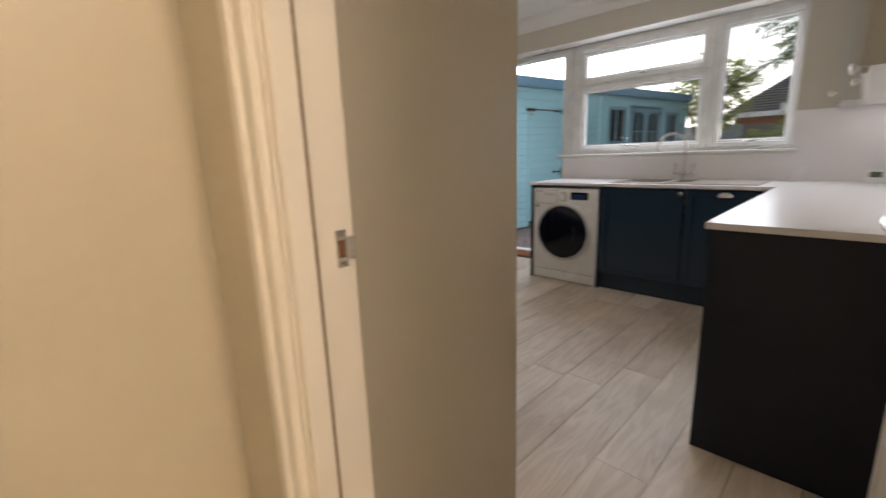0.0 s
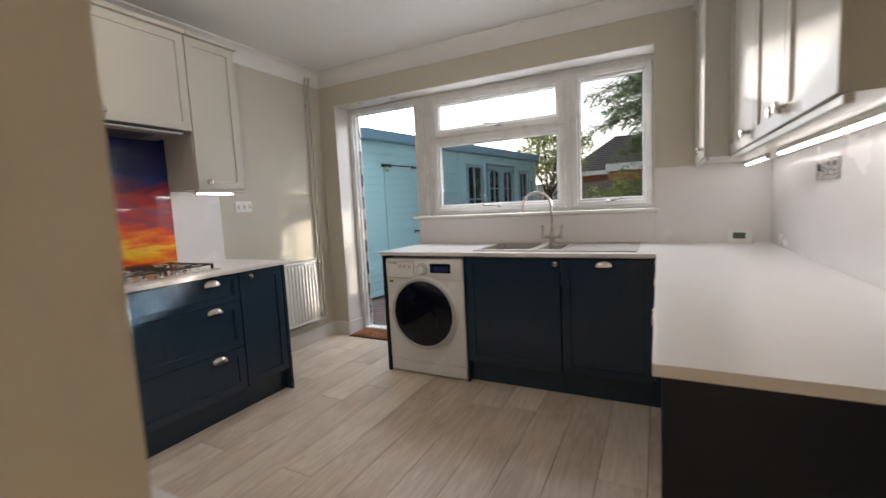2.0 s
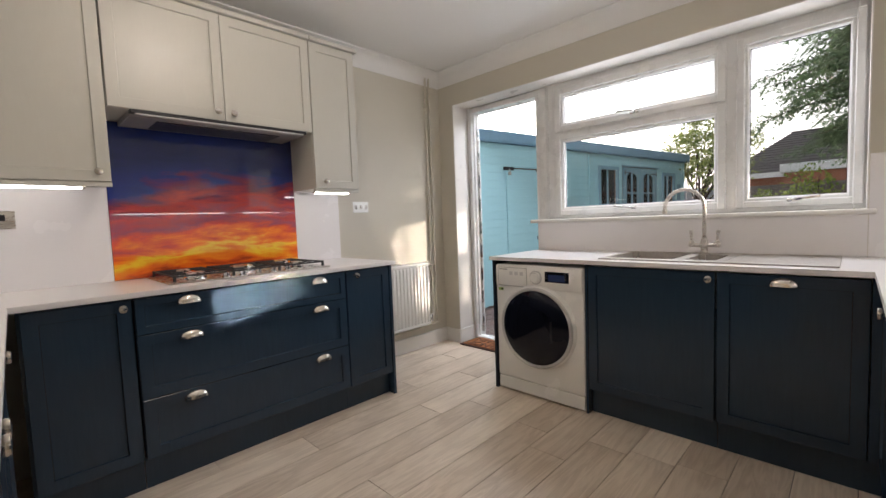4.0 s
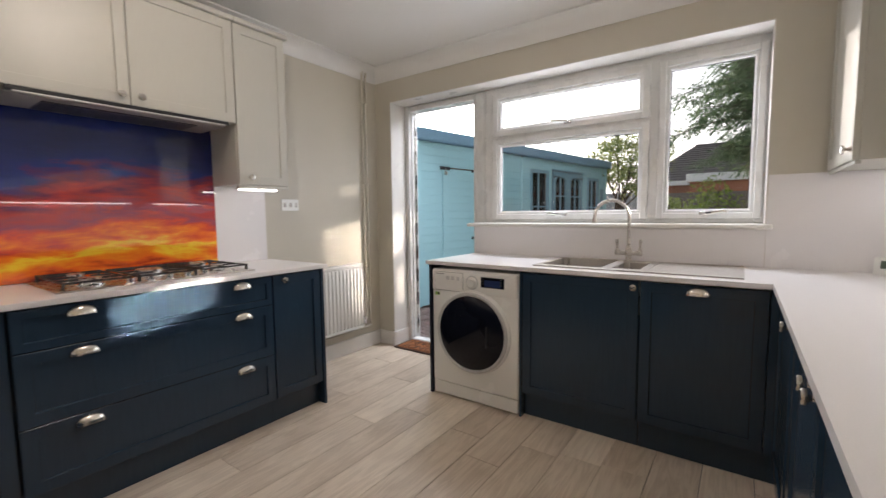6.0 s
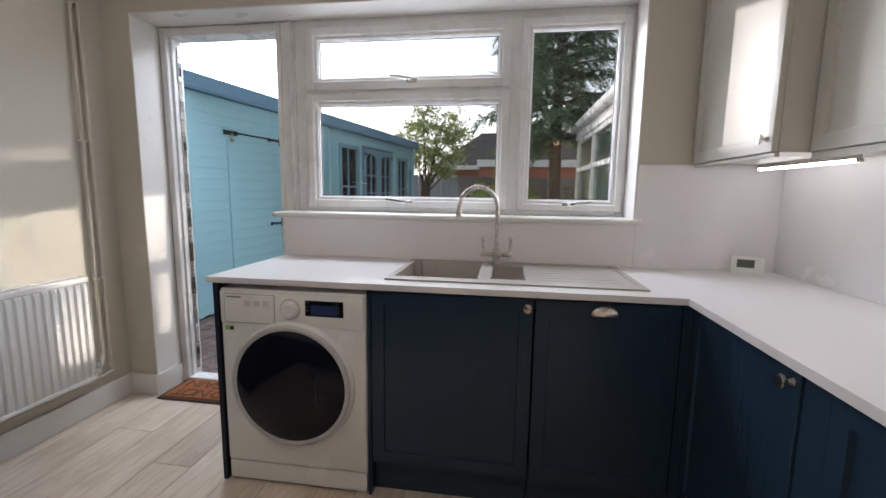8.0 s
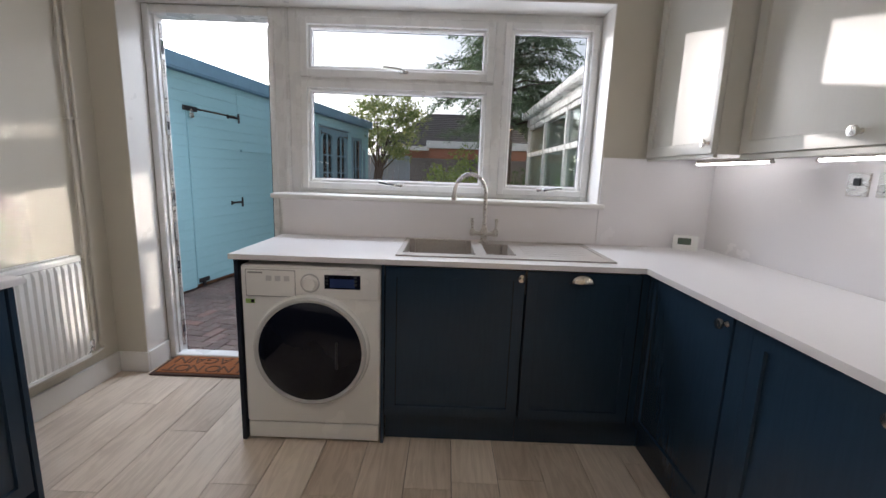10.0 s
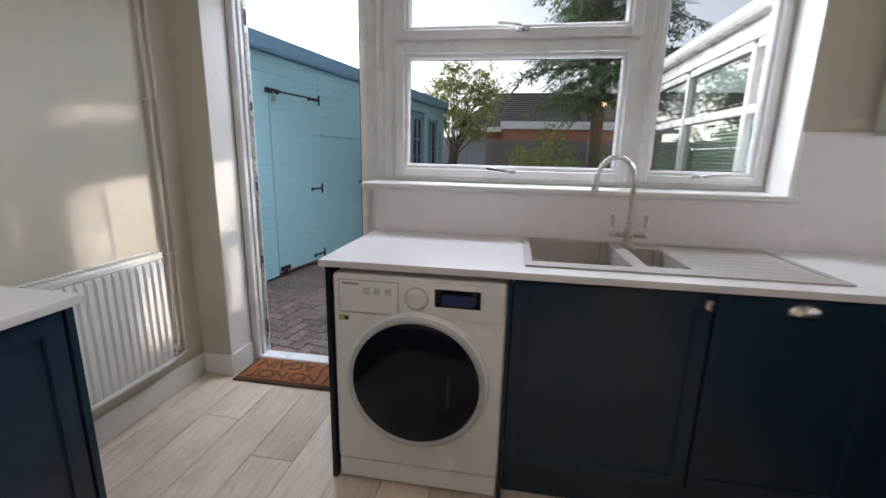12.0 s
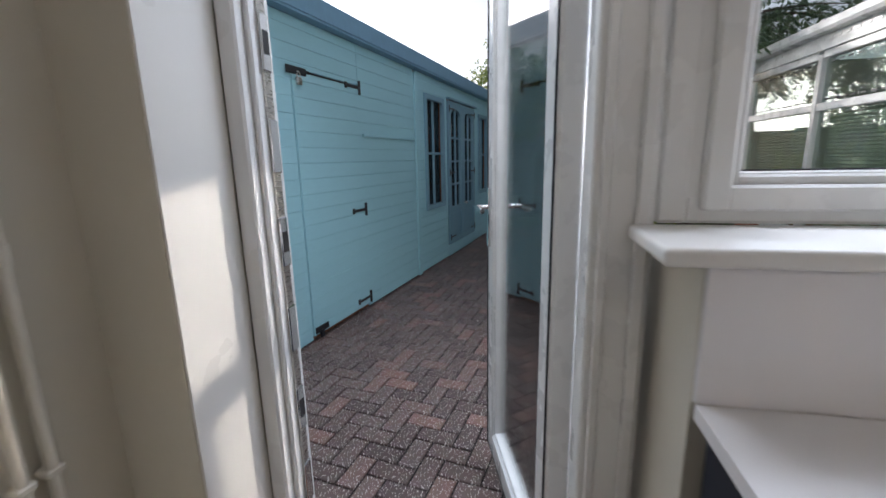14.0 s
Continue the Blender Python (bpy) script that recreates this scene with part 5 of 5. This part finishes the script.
for z in (1.975, 0.945, 0.125):
    hinge_strap(sd, 1.292, z)
bm = bmesh.new()
box(bm, 0.40, -0.026, 1.955, 0.60, -0.012, 2.005, 0.004)
box(bm, 0.60, -0.024, 1.975, 0.64, -0.012, 1.995, 0.003)
part("bolt", bm, BLACK, sd, "black iron hasp")
pk = bmesh.new()
box(pk, 0.475, -0.048, 1.885, 0.525, -0.026, 1.935, 0.006, 2)
tube(pk, pipe_pts([(0.484, -0.037, 1.93), (0.486, -0.037, 1.962), (0.50, -0.037, 1.972), (0.514, -0.037, 1.962), (0.516, -0.037, 1.93)], 3), 0.004, 8)
part("padlock", pk, STEEL, sd, "small steel padlock", True)
bm = bmesh.new()
box(bm, 0.47, -0.026, 0.075, 0.63, -0.012, 0.125, 0.004)
box(bm, 0.52, -0.036, 0.03, 0.56, -0.014, 0.09, 0.004)
part("bolt", bm, BLACK, sd, "black iron bolt")
part("bead", one(0.62, -0.018, 1.978, 1.20, -0.012, 1.986), BLACK, sd)

SHEDGLASS = glass("shed_glass", (0.90, 0.92, 0.91), 1.2)


def casement(name, w, cols, rows, parent, arched=False, label=""):
    x0, z0, x1, z1 = w
    bm = bmesh.new()
    f = 0.055
    box(bm, x0 - 0.05, -0.024, z0 - 0.05, x0 + 0.012, 0.02, z1 + 0.05, 0.004)
    box(bm, x1 - 0.012, -0.024, z0 - 0.05, x1 + 0.05, 0.02, z1 + 0.05, 0.004)
    box(bm, x0 + 0.01, -0.023, z0 - 0.05, x1 - 0.01, 0.02, z0 + 0.012, 0.004)
    box(bm, x0 + 0.01, -0.023, z1 - 0.012, x1 - 0.01, 0.02, z1 + 0.05, 0.004)
    o = part(name, bm, SHEDDARK, parent, label)
    for c in range(1, cols):
        x = x0 + (x1 - x0) * c / cols
        part("glazing_bar", one(x - 0.014, 0.004, z0, x + 0.014, 0.03, z1, bev=0.003), SHEDDARK, o)
    for r_ in range(1, rows):
        z = z0 + (z1 - z0) * r_ / rows
        part("glazing_bar", one(x0, 0.005, z - 0.013, x1, 0.029, z + 0.013, bev=0.003), SHEDDARK, o)
    part("pane", one(x0, 0.032, z0, x1, 0.036, z1), SHEDGLASS, o, "dark shed window glass").visible_shadow = False
    return o


casement("window", W1, 2, 2, shed, label="slate-blue framed shed window")
casement("window", W2, 2, 2, shed, label="slate-blue framed shed window")
part("small_window", one(WB[0], -0.012, WB[1], WB[2], 0.004, WB[3], bev=0.004), SHEDDARK, shed, "narrow slate-blue panel")
mid = (DD[0] + DD[2]) / 2
for i, (a, b) in enumerate(((DD[0], mid - 0.003), (mid + 0.003, DD[2]))):
    z0, z1 = DD[1] + 0.01, DD[3] - 0.005
    zl = z0 + 0.52
    bm = bmesh.new()
    st = 0.085
    box(bm, a, -0.02, z0, a + st, 0.02, z1, 0.003)
    box(bm, b - st, -0.02, z0, b, 0.02, z1, 0.003)
    box(bm, a + st - 0.002, -0.019, z0, b - st + 0.002, 0.019, z0 + 0.09, 0.003)
    box(bm, a + st - 0.002, -0.019, zl - 0.09, b - st + 0.002, 0.019, zl, 0.003)
    # arched head rail
    cx, hw = (a + b) / 2, (b - a) / 2 - st
    pts = [(a + st - 0.002, z1), (a + st - 0.002, z1 - 0.20)]
    pts += [(cx - hw * math.cos(math.pi * k / 8), z1 - 0.20 + 0.11 * math.sin(math.pi * k / 8)) for k in range(1, 8)]
    pts += [(b - st + 0.002, z1 - 0.20), (b - st + 0.002, z1)]
    prism(bm, pts, "y", -0.018, 0.018)
    dl = part("summerhouse_door", bm, SHEDDARK, shed, "slate-blue glazed summerhouse door with arched head")
    part("panel", one(a + st - 0.003, -0.006, z0 + 0.088, b - st + 0.003, 0.01, zl - 0.088), SHEDDARK, dl)
    part("glazing_bar", one(cx - 0.011, -0.012, zl, cx + 0.011, 0.012, z1 - 0.11), SHEDDARK, dl)
    for k in range(1, 4):
        z = zl + (z1 - 0.16 - zl) * k / 4
        part("glazing_bar", one(a + st - 0.002, -0.011, z - 0.011, b - st + 0.002, 0.011, z + 0.011), SHEDDARK, dl)
    part("pane", one(a + st - 0.002, 0.013, zl, b - st + 0.002, 0.017, z1 - 0.09), SHEDGLASS, dl, "dark shed window glass").visible_shadow = False
    for z in (z0 + 0.10, z0 + 1.0, z1 - 0.10):
        x = a + 0.02 if i == 0 else b - 0.02
        d_ = 1 if i == 0 else -1
        bm = bmesh.new()
        box(bm, min(x, x + 0.2 * d_), -0.028, z - 0.010, max(x, x + 0.2 * d_), -0.02, z + 0.010, 0.002)
        box(bm, x - 0.012, -0.028, z - 0.045, x + 0.012, -0.02, z + 0.045, 0.002)
        part("hinge", bm, BLACK, dl, "black iron tee hinge")
part("knob", lathe(bmesh.new(), [(0.012, 0), (0.012, 0.02), (0.022, 0.03), (0.02, 0.045), (0.003, 0.05)], Matrix.Translation((mid + 0.05, -0.02, DD[1] + 0.55)) @ Matrix.Rotation(radians(90), 4, "X"), 16), STEEL, shed, "", True)
part("door_hood", one(DD[0] - 0.04, -0.05, DD[3] + 0.005, DD[2] + 0.04, 0.0, DD[3] + 0.03, bev=0.004), SHEDDARK, shed)

CURTAIN = mat("rust_brown_curtain", (0.30, 0.13, 0.08), 0.9, scale=20, var=0.25, bump=0.3, bscale=80, stretch=(6, 6, 0.4))
for a, b in ((W1[0] + 0.02, W1[0] + 0.20), (W1[2] - 0.20, W1[2] - 0.02), (DD[0] + 0.10, DD[0] + 0.30), (DD[2] - 0.30, DD[2] - 0.10), (W2[0] + 0.02, W2[0] + 0.16), (W2[2] - 0.16, W2[2] - 0.02)):
    fold = [(a + (b - a) * k / 16, 0.115 + 0.014 * math.sin(k * math.pi / 2)) for k in range(17)]
    bm = prism(bmesh.new(), fold + [(x, y + 0.004) for x, y in reversed(fold)], "z", 0.72, 2.10)
    part("curtain", bm, CURTAIN, shed, "rust-brown curtain behind the glass", True)

# ---- wheelie bin by the far fence ----
wb = thing("wheelie_bin", Matrix.Translation((12.50, 3.62, GROUND - 0.03)), "dark grey plastic wheelie bin by the far fence", "bin")
BINMAT = mat("dark_bin_plastic", (0.03, 0.032, 0.035), 0.5, scale=12, var=0.2)
bm = one(-0.24, -0.24, 0.07, 0.24, 0.24, 0.92, bev=0.03, seg=2)
for v in bm.verts:
    k = 0.82 + 0.18 * (v.co.z - 0.07) / 0.85
    v.co.x, v.co.y = v.co.x * k, v.co.y * k
part("body", bm, BINMAT, wb, "", True)
part("lid", one(-0.29, -0.26, 0.921, 0.27, 0.26, 0.985, bev=0.025, seg=2), BINMAT, wb, "hinged lid", True)
part("handle", rod(bmesh.new(), (0.29, -0.2, 0.93), (0.29, 0.2, 0.93), 0.016), BINMAT, wb, "", True)
for y in (-0.22, 0.22):
    part("wheel", rod(bmesh.new(), (0.17, y - 0.025, 0.10), (0.17, y + 0.025, 0.10), 0.10, None, 20), BLACK, wb, "black rubber wheel", True)

# ---- conservatory ----
cons = thing("conservatory", Matrix.Translation((0, 0.06, GROUND)), "white uPVC lean-to conservatory with blinds and leaded top lights", "conservatory")
CG = glass("conservatory_glass", (0.86, 0.92, 0.88), 0.5)
POSTS = (9.07, 7.80, 6.59, 5.35, 4.12)
CZ = (0.55, 1.735, 1.805, 2.20)      # dwarf wall top, transom foot and head, head rail
bm = bmesh.new()
box(bm, 4.10, -0.10, 0.0, 9.10, -0.02, CZ[0])
box(bm, 9.02, -3.0, 0.0, 9.10, -0.10, CZ[0])
part("dwarf_wall", bm, BRICK, cons, "low brick wall")
for i, x in enumerate(POSTS):
    part("post", one(x - 0.032, -0.075, CZ[0], x + 0.032, 0.005, 2.24, bev=0.006), PVC, cons)
for k, (z0, z1) in enumerate(((CZ[0], CZ[0] + 0.07), (CZ[1], CZ[2]), (CZ[3], 2.27))):
    for x1, x0 in zip(POSTS, POSTS[1:]):
        part("rail", one(x0 + 0.032, -0.07, z0, x1 - 0.032, 0.0, z1, bev=0.006), PVC, cons)
for x1, x0 in zip(POSTS, POSTS[1:]):
    p = part("pane", one(x0 + 0.04, -0.04, CZ[0] + 0.06, x1 - 0.04, -0.034, CZ[1] + 0.01), CG, cons, "lower conservatory glass")
    p.visible_shadow = False
    p = part("pane", one(x0 + 0.04, -0.04, CZ[2] - 0.01, x1 - 0.04, -0.034, CZ[3] + 0.01), CG, cons, "leaded top-light glass")
    p.visible_shadow = False
    bm = bmesh.new()
    n = 10
    for k in range(n):
        xa = x0 + 0.06 + (x1 - x0 - 0.12) * (k + 0.15) / n
        for z in (CZ[2] + 0.025, CZ[3] - 0.04):
            box(bm, xa, -0.032, z, xa + 0.06, -0.029, z + 0.012)
    part("leading", bm, BLACK, cons, "dark leaded border")
    bm = bmesh.new()
    z = CZ[0] + 0.10
    while z < CZ[1] - 0.02:
        box(bm, x0 + 0.06, -0.126, z, x1 - 0.06, -0.118, z + 0.022)
        z += 0.032
    part("blind", bm, mat("blind_slat", (0.74, 0.80, 0.69), 0.5), cons, "pale green venetian blind")["kind"] = "stuff"
part("fascia", one(4.10, -0.06, 2.27, 9.16, 0.02, 2.40, bev=0.005), PVC, cons, "white fascia board")
bm = bmesh.new()
prism(bm, [(-0.02, 2.40), (0.11, 2.40), (0.125, 2.43), (0.125, 2.49), (0.115, 2.49), (0.10, 2.425), (-0.01, 2.425), (-0.02, 2.49)], "x", 4.08, 9.22)
part("gutter", bm, PVC, cons, "white half-round gutter")
bm = bmesh.new()
for k in range(46):
    x = 4.12 + k * 0.11
    box(bm, x, 0.02, 2.345, x + 0.05, 0.026, 2.375, 0.002)
part("dentil", bm, PVC, cons, "white dentil strip")["kind"] = "stuff"
bm = bmesh.new()
prism(bm, [(0.03, 2.46), (0.03, 2.50), (-3.0, 3.1), (-3.0, 3.06)], "x", 4.10, 9.18)
part("roof", bm, glass("clear_roof_sheet", (0.78, 0.80, 0.80), 0.8), cons, "clear sheet roof")
for x in POSTS:
    bm = bmesh.new()
    prism(bm, [(0.04, 2.50), (0.04, 2.54), (-3.0, 3.14), (-3.0, 3.10)], "x", x - 0.03, x + 0.03)
    part("roof_bar", bm, PVC, cons)
bm = bmesh.new()
box(bm, 4.10, -3.05, 0, 9.10, -3.0, 3.1)
part("back_wall", bm, PAINT, cons)
part("end_wall", one(9.04, -3.0, CZ[0], 9.10, -0.08, 2.4), PVC, cons)


# ---- planting ----
def leaf_material(name, c0, c1, rough=0.6):
    m, nt, p = nodes_of(name)
    ge = nt.nodes.new("ShaderNodeNewGeometry")
    mx = nt.nodes.new("ShaderNodeMix")
    mx.data_type = "RGBA"
    mx.inputs[6].default_value, mx.inputs[7].default_value = (*c0, 1), (*c1, 1)
    nt.links.new(ge.outputs["Random Per Island"], mx.inputs[0])
    nt.links.new(mx.outputs[2], p.inputs["Base Color"])
    p.inputs["Roughness"].default_value = rough
    tl = nt.nodes.new("ShaderNodeBsdfTranslucent")
    nt.links.new(mx.outputs[2], tl.inputs[0])
    ms = nt.nodes.new("ShaderNodeMixShader")
    ms.inputs[0].default_value = 0.45
    nt.links.new(p.outputs[0], ms.inputs[1])
    nt.links.new(tl.outputs[0], ms.inputs[2])
    nt.links.new(ms.outputs[0], nt.nodes["Material Output"].inputs[0])
    return m


def leaf_quad(v, f, p, d, up, l, w):
    """A pointed leaf of two triangles folded along its rib."""
    s = d.cross(up)
    if s.length < 1e-4:
        s = Vector((1, 0, 0))
    s = s.normalized() * w
    n = d.cross(s).normalized() * (w * 0.3)
    i = len(v)
    v += [tuple(p), tuple(p + d * l * 0.45 + s + n), tuple(p + d * l), tuple(p + d * l * 0.45 - s + n)]
    f += [(i, i + 1, i + 2), (i, i + 2, i + 3)]


def rv(r_, a=1.0):
    return Vector((r_.uniform(-a, a), r_.uniform(-a, a), r_.uniform(-a, a)))


NEEDLE = leaf_material("fir_needles", (0.09, 0.15, 0.08), (0.20, 0.29, 0.14))
LEAFY = leaf_material("apple_leaves", (0.14, 0.21, 0.06), (0.42, 0.46, 0.14))
FERNY = leaf_material("bush_leaves", (0.16, 0.26, 0.04), (0.42, 0.50, 0.10))
HEDGE = leaf_material("hedge_leaves", (0.05, 0.10, 0.03), (0.12, 0.19, 0.06))


def conifer(x, y, height, seed):
    r_ = random.Random(seed)
    t = thing("fir_tree", Matrix.Translation((x, y, GROUND - 0.03)), "tall dark fir tree with drooping boughs in the garden", "tree")
    bm = bmesh.new()
    tube(bm, [(0, 0, 0), (0.02, 0.01, 1.2), (-0.02, 0.02, 2.6), (0.02, 0, 4.4), (0, 0, height)], [0.15, 0.125, 0.11, 0.08, 0.01], 12)
    v, f = [], []
    z = 2.35
    while z < height - 0.2:
        k = (height - z) / (height - 2.0)
        for b in range(6 if z < 3.2 else 8):
            a = r_.uniform(0, 2 * math.pi)
            ln = (0.32 + 1.62 * k ** 0.8) * r_.uniform(0.65, 1.15)
            if z < 2.5:
                ln *= 0.75
            d = Vector((math.cos(a), math.sin(a), 0))
            z0 = z + r_.uniform(-0.16, 0.16)
            lift, droop = (r_.uniform(0.1, 0.4), r_.uniform(0.15, 0.35)) if z < 3.4 else (r_.uniform(0.0, 0.5), r_.uniform(0.15, 0.5))
            pts = [Vector((0, 0, z0)) + d * ln * s + Vector((0, 0, lift * s * ln - droop * ln * s * s + r_.uniform(-0.03, 0.03))) for s in (0, 0.25, 0.5, 0.75, 1.0)]
            tube(bm, pts, [0.03, 0.022, 0.016, 0.011, 0.004], 5)
            side_ = Vector((-d.y, d.x, 0))
            n = int(ln * 11)
            for q in range(n):
                s = 0.15 + 0.85 * (q + r_.random()) / n
                i = min(int(s * 4), 3)
                p = pts[i].lerp(pts[i + 1], s * 4 - i)
                for sg in (-1, 1):
                    tl = (0.16 + 0.34 * (1 - s) + 0.12 * s) * r_.uniform(0.6, 1.2)
                    td = (side_ * sg * r_.uniform(0.5, 1.0) + d * r_.uniform(0.3, 0.9) + Vector((0, 0, r_.uniform(-0.75, 0.25)))).normalized()
                    m_ = max(3, int(tl * 22))
                    for e in range(m_):
                        pp = p + td * tl * (e + 0.5) / m_ + Vector((0, 0, -0.10 * (e / m_) ** 2))
                        for w_ in (-1, 1):
                            nd = (td * 0.7 + td.cross(Vector((0, 0, 1))) * w_ * r_.uniform(0.4, 0.9) + Vector((0, 0, r_.uniform(-0.8, 0.5)))).normalized()
                            leaf_quad(v, f, pp, nd, Vector((0, 0, 1)), r_.uniform(0.07, 0.13), r_.uniform(0.014, 0.024))
        z += 0.27
    part("trunk", bm, BARK, t, "", True)
    o = new("crown", mesh_from("crown", v, f, NEEDLE))
    o.parent = t
    o["kind"] = "stuff"


def broadleaf(name, x, y, stems, crown, n, size, material, label, category, seed, base=0.35):
    """Several leaning stems that fork into a crown of leaf clusters; crown: centre and radii."""
    r_ = random.Random(seed)
    t = thing(name, Matrix.Translation((x, y, GROUND - 0.03)), label, category)
    bm = bmesh.new()
    v, f = [], []
    c, rad_ = Vector(crown[0]), Vector(crown[1])
    tips = []
    for s in range(stems):
        a = 2 * math.pi * (s + r_.random()) / stems
        foot = Vector((0.10 * math.cos(a), 0.10 * math.sin(a), 0))
        for q in range(7):
            u = rv(r_)
            while u.length > 1:
                u = rv(r_)
            tip = c + Vector((u.x * rad_.x, u.y * rad_.y, u.z * rad_.z)) * 0.95
            fork = foot.lerp(c, base) + rv(r_, 0.06)
            mid_ = fork.lerp(tip, 0.5) + rv(r_, 0.12)
            tube(bm, [foot, fork, mid_, tip], [0.035 / max(1, stems ** 0.3), 0.022, 0.012, 0.003], 6)
            tips += [(mid_.lerp(fork, 0.3), mid_), (mid_, tip), (mid_, tip)] if base < 0.3 else [(mid_.lerp(fork, 0.3), tip)]
    puffs = []
    while len(puffs) < 58:
        u = rv(r_)
        if 0.25 < u.length < 1.0:
            puffs.append((c + Vector((u.x * rad_.x, u.y * rad_.y, u.z * rad_.z)), r_.uniform(0.10, 0.24)))
    for _ in range(n):
        if base < 0.3:
            a, b = r_.choice(tips)
            cl = a.lerp(b, r_.random()) + rv(r_, 0.15)
        else:
            a, b = r_.choice(puffs)
            cl = a + Vector((r_.gauss(0, b), r_.gauss(0, b), r_.gauss(0, b * 0.7)))
        for k in range(6):
            d = (rv(r_) + Vector((0, 0, -0.15))).normalized()
            leaf_quad(v, f, cl + rv(r_, 0.05), d, rv(r_).normalized(), size * r_.uniform(0.7, 1.3), size * 0.3 * r_.uniform(0.7, 1.2))
    part("stems", bm, BARK, t, "", True)
    o = new("leaves", mesh_from("leaves", v, f, material))
    o.parent = t
    o["kind"] = "stuff"


conifer(10.2, 0.29, 7.2, 11)
broadleaf("apple_tree", 11.85, 3.42, 4, ((0.0, -0.36, 2.62), (0.85, 0.88, 0.84)), 1250, 0.07, LEAFY, "small spreading apple tree with yellow-green leaves beside the shed", "tree", 5, 0.55)
broadleaf("garden_bush", 9.5, 1.25, 6, ((0.0, 0.0, 1.22), (0.85, 0.85, 0.80)), 2000, 0.06, FERNY, "bright yellow-green garden bush", "bush", 9, 0.15)
broadleaf("garden_shrub", 11.2, -0.55, 6, ((0.0, 0.0, 1.05), (0.8, 0.9, 0.75)), 1300, 0.07, HEDGE, "dark green rounded garden shrub", "bush", 14, 0.15)

# ---- fences ----
fence = thing("fence", Matrix.Translation((13.3, 0, GROUND)), "weathered grey-brown overlap fence panels with posts", "fence")
for k in range(5):
    y1 = 2.95 - k * 1.83
    part("post", one(-0.05, y1 - 0.05, 0, 0.05, y1 + 0.05, 1.86, bev=0.006), FENCE, fence)
    for b in range(14):
        z = 0.06 + b * 0.124
        bm = prism(bmesh.new(), [(-0.034, z), (-0.020, z), (0.010, z + 0.135), (0.002, z + 0.135)], "y", y1 - 1.78, y1 - 0.05)
        part("slat", bm, FENCE, fence)
BLUEWOOD = mat("pale_blue_grey_fence_paint", (0.42, 0.50, 0.60), 0.7, scale=8, var=0.12, bump=0.2, bscale=40, stretch=(6, 6, 1))
fb = thing("fence", Matrix.Translation((12.95, 0, GROUND)), "pale blue-grey painted boarded fence beside the shed", "fence")
for k in range(18):
    y = 2.55 + k * 0.155
    part("slat", one(0, y, 0.02, 0.02, y + 0.148, 1.84, bev=0.003), BLUEWOOD, fb)
for z in (0.4, 1.5):
    part("rail", one(0.02, 2.55, z, 0.06, 5.34, z + 0.08), BLUEWOOD, fb)

# ---- neighbouring bungalow ----
bung = thing("bungalow", Matrix.Translation((17.6, 0, GROUND)), "red-brick bungalow with a dark tiled hipped roof and white fascia", "house")
bm = bmesh.new()
box(bm, 0.0, -14, 0, 3.2, 2.25, 2.35)
box(bm, 3.2, -14, 0, 11, 4.2, 2.5)
part("wall", bm, BRICK, bung, "red brick wall")
part("fascia", one(-0.15, -14.1, 2.33, 3.2, 2.35, 2.60, bev=0.01), PVC, bung, "white fascia board")
part("flat_roof", one(-0.12, -14, 2.60, 3.2, 2.33, 2.64), SLATE, bung)
bm = bmesh.new()
rz, ez = 4.45, 2.50
E0, E1, E2, E3 = Vector((2.8, 4.6, ez)), Vector((2.8, -14, ez)), Vector((11.4, -14, ez)), Vector((11.4, 4.6, ez))
R0, R1 = Vector((7.1, 2.7, rz)), Vector((7.1, -12, rz))
vs = [bm.verts.new(p) for p in (E0, E1, E2, E3, R0, R1)]
bm.faces.new((vs[0], vs[4], vs[5], vs[1]))
bm.faces.new((vs[0], vs[3], vs[4]))
bm.faces.new((vs[3], vs[2], vs[5], vs[4]))
bm.faces.new((vs[1], vs[5], vs[2]))
bm.faces.new((vs[0], vs[1], vs[2], vs[3]))
roof = part("roof", bm, SLATE, bung, "dark tiled hipped roof")
bm = bmesh.new()
for k in range(16):
    t = k / 16
    a, b = E0.lerp(R0, t), E1.lerp(R1, t)
    n = Vector((-0.35, 0, 0.9)) * 0.05
    a2, b2 = E0.lerp(R0, t + 1 / 16), E1.lerp(R1, t + 1 / 16)
    q = [bm.verts.new(p) for p in (a + n, b + n, b2 + n * 0.2, a2 + n * 0.2, a, b, b2, a2)]
    for g in ((0, 1, 2, 3), (0, 4, 5, 1), (0, 3, 7, 4), (1, 5, 6, 2)):
        bm.faces.new([q[i] for i in g])
    c, d = E3.lerp(R0, t), E3.lerp(R0, t + 1 / 16)
    m_ = Vector((0, 0.35, 0.9)) * 0.05
    q = [bm.verts.new(p) for p in (a + m_, c + m_, d + m_ * 0.2, a2 + m_ * 0.2, a, c)]
    for g in ((0, 1, 2, 3), (0, 4, 5, 1)):
        bm.faces.new([q[i] for i in g])
part("tile_courses", bm, SLATE, roof)["kind"] = "stuff"
part("ridge", tube(bmesh.new(), [R0, R0.lerp(R1, 0.5), R1], 0.09, 8), SLATE, roof)
part("eaves_board", one(2.72, -14, 2.38, 2.82, 4.66, 2.56), PVC, bung, "white eaves board")
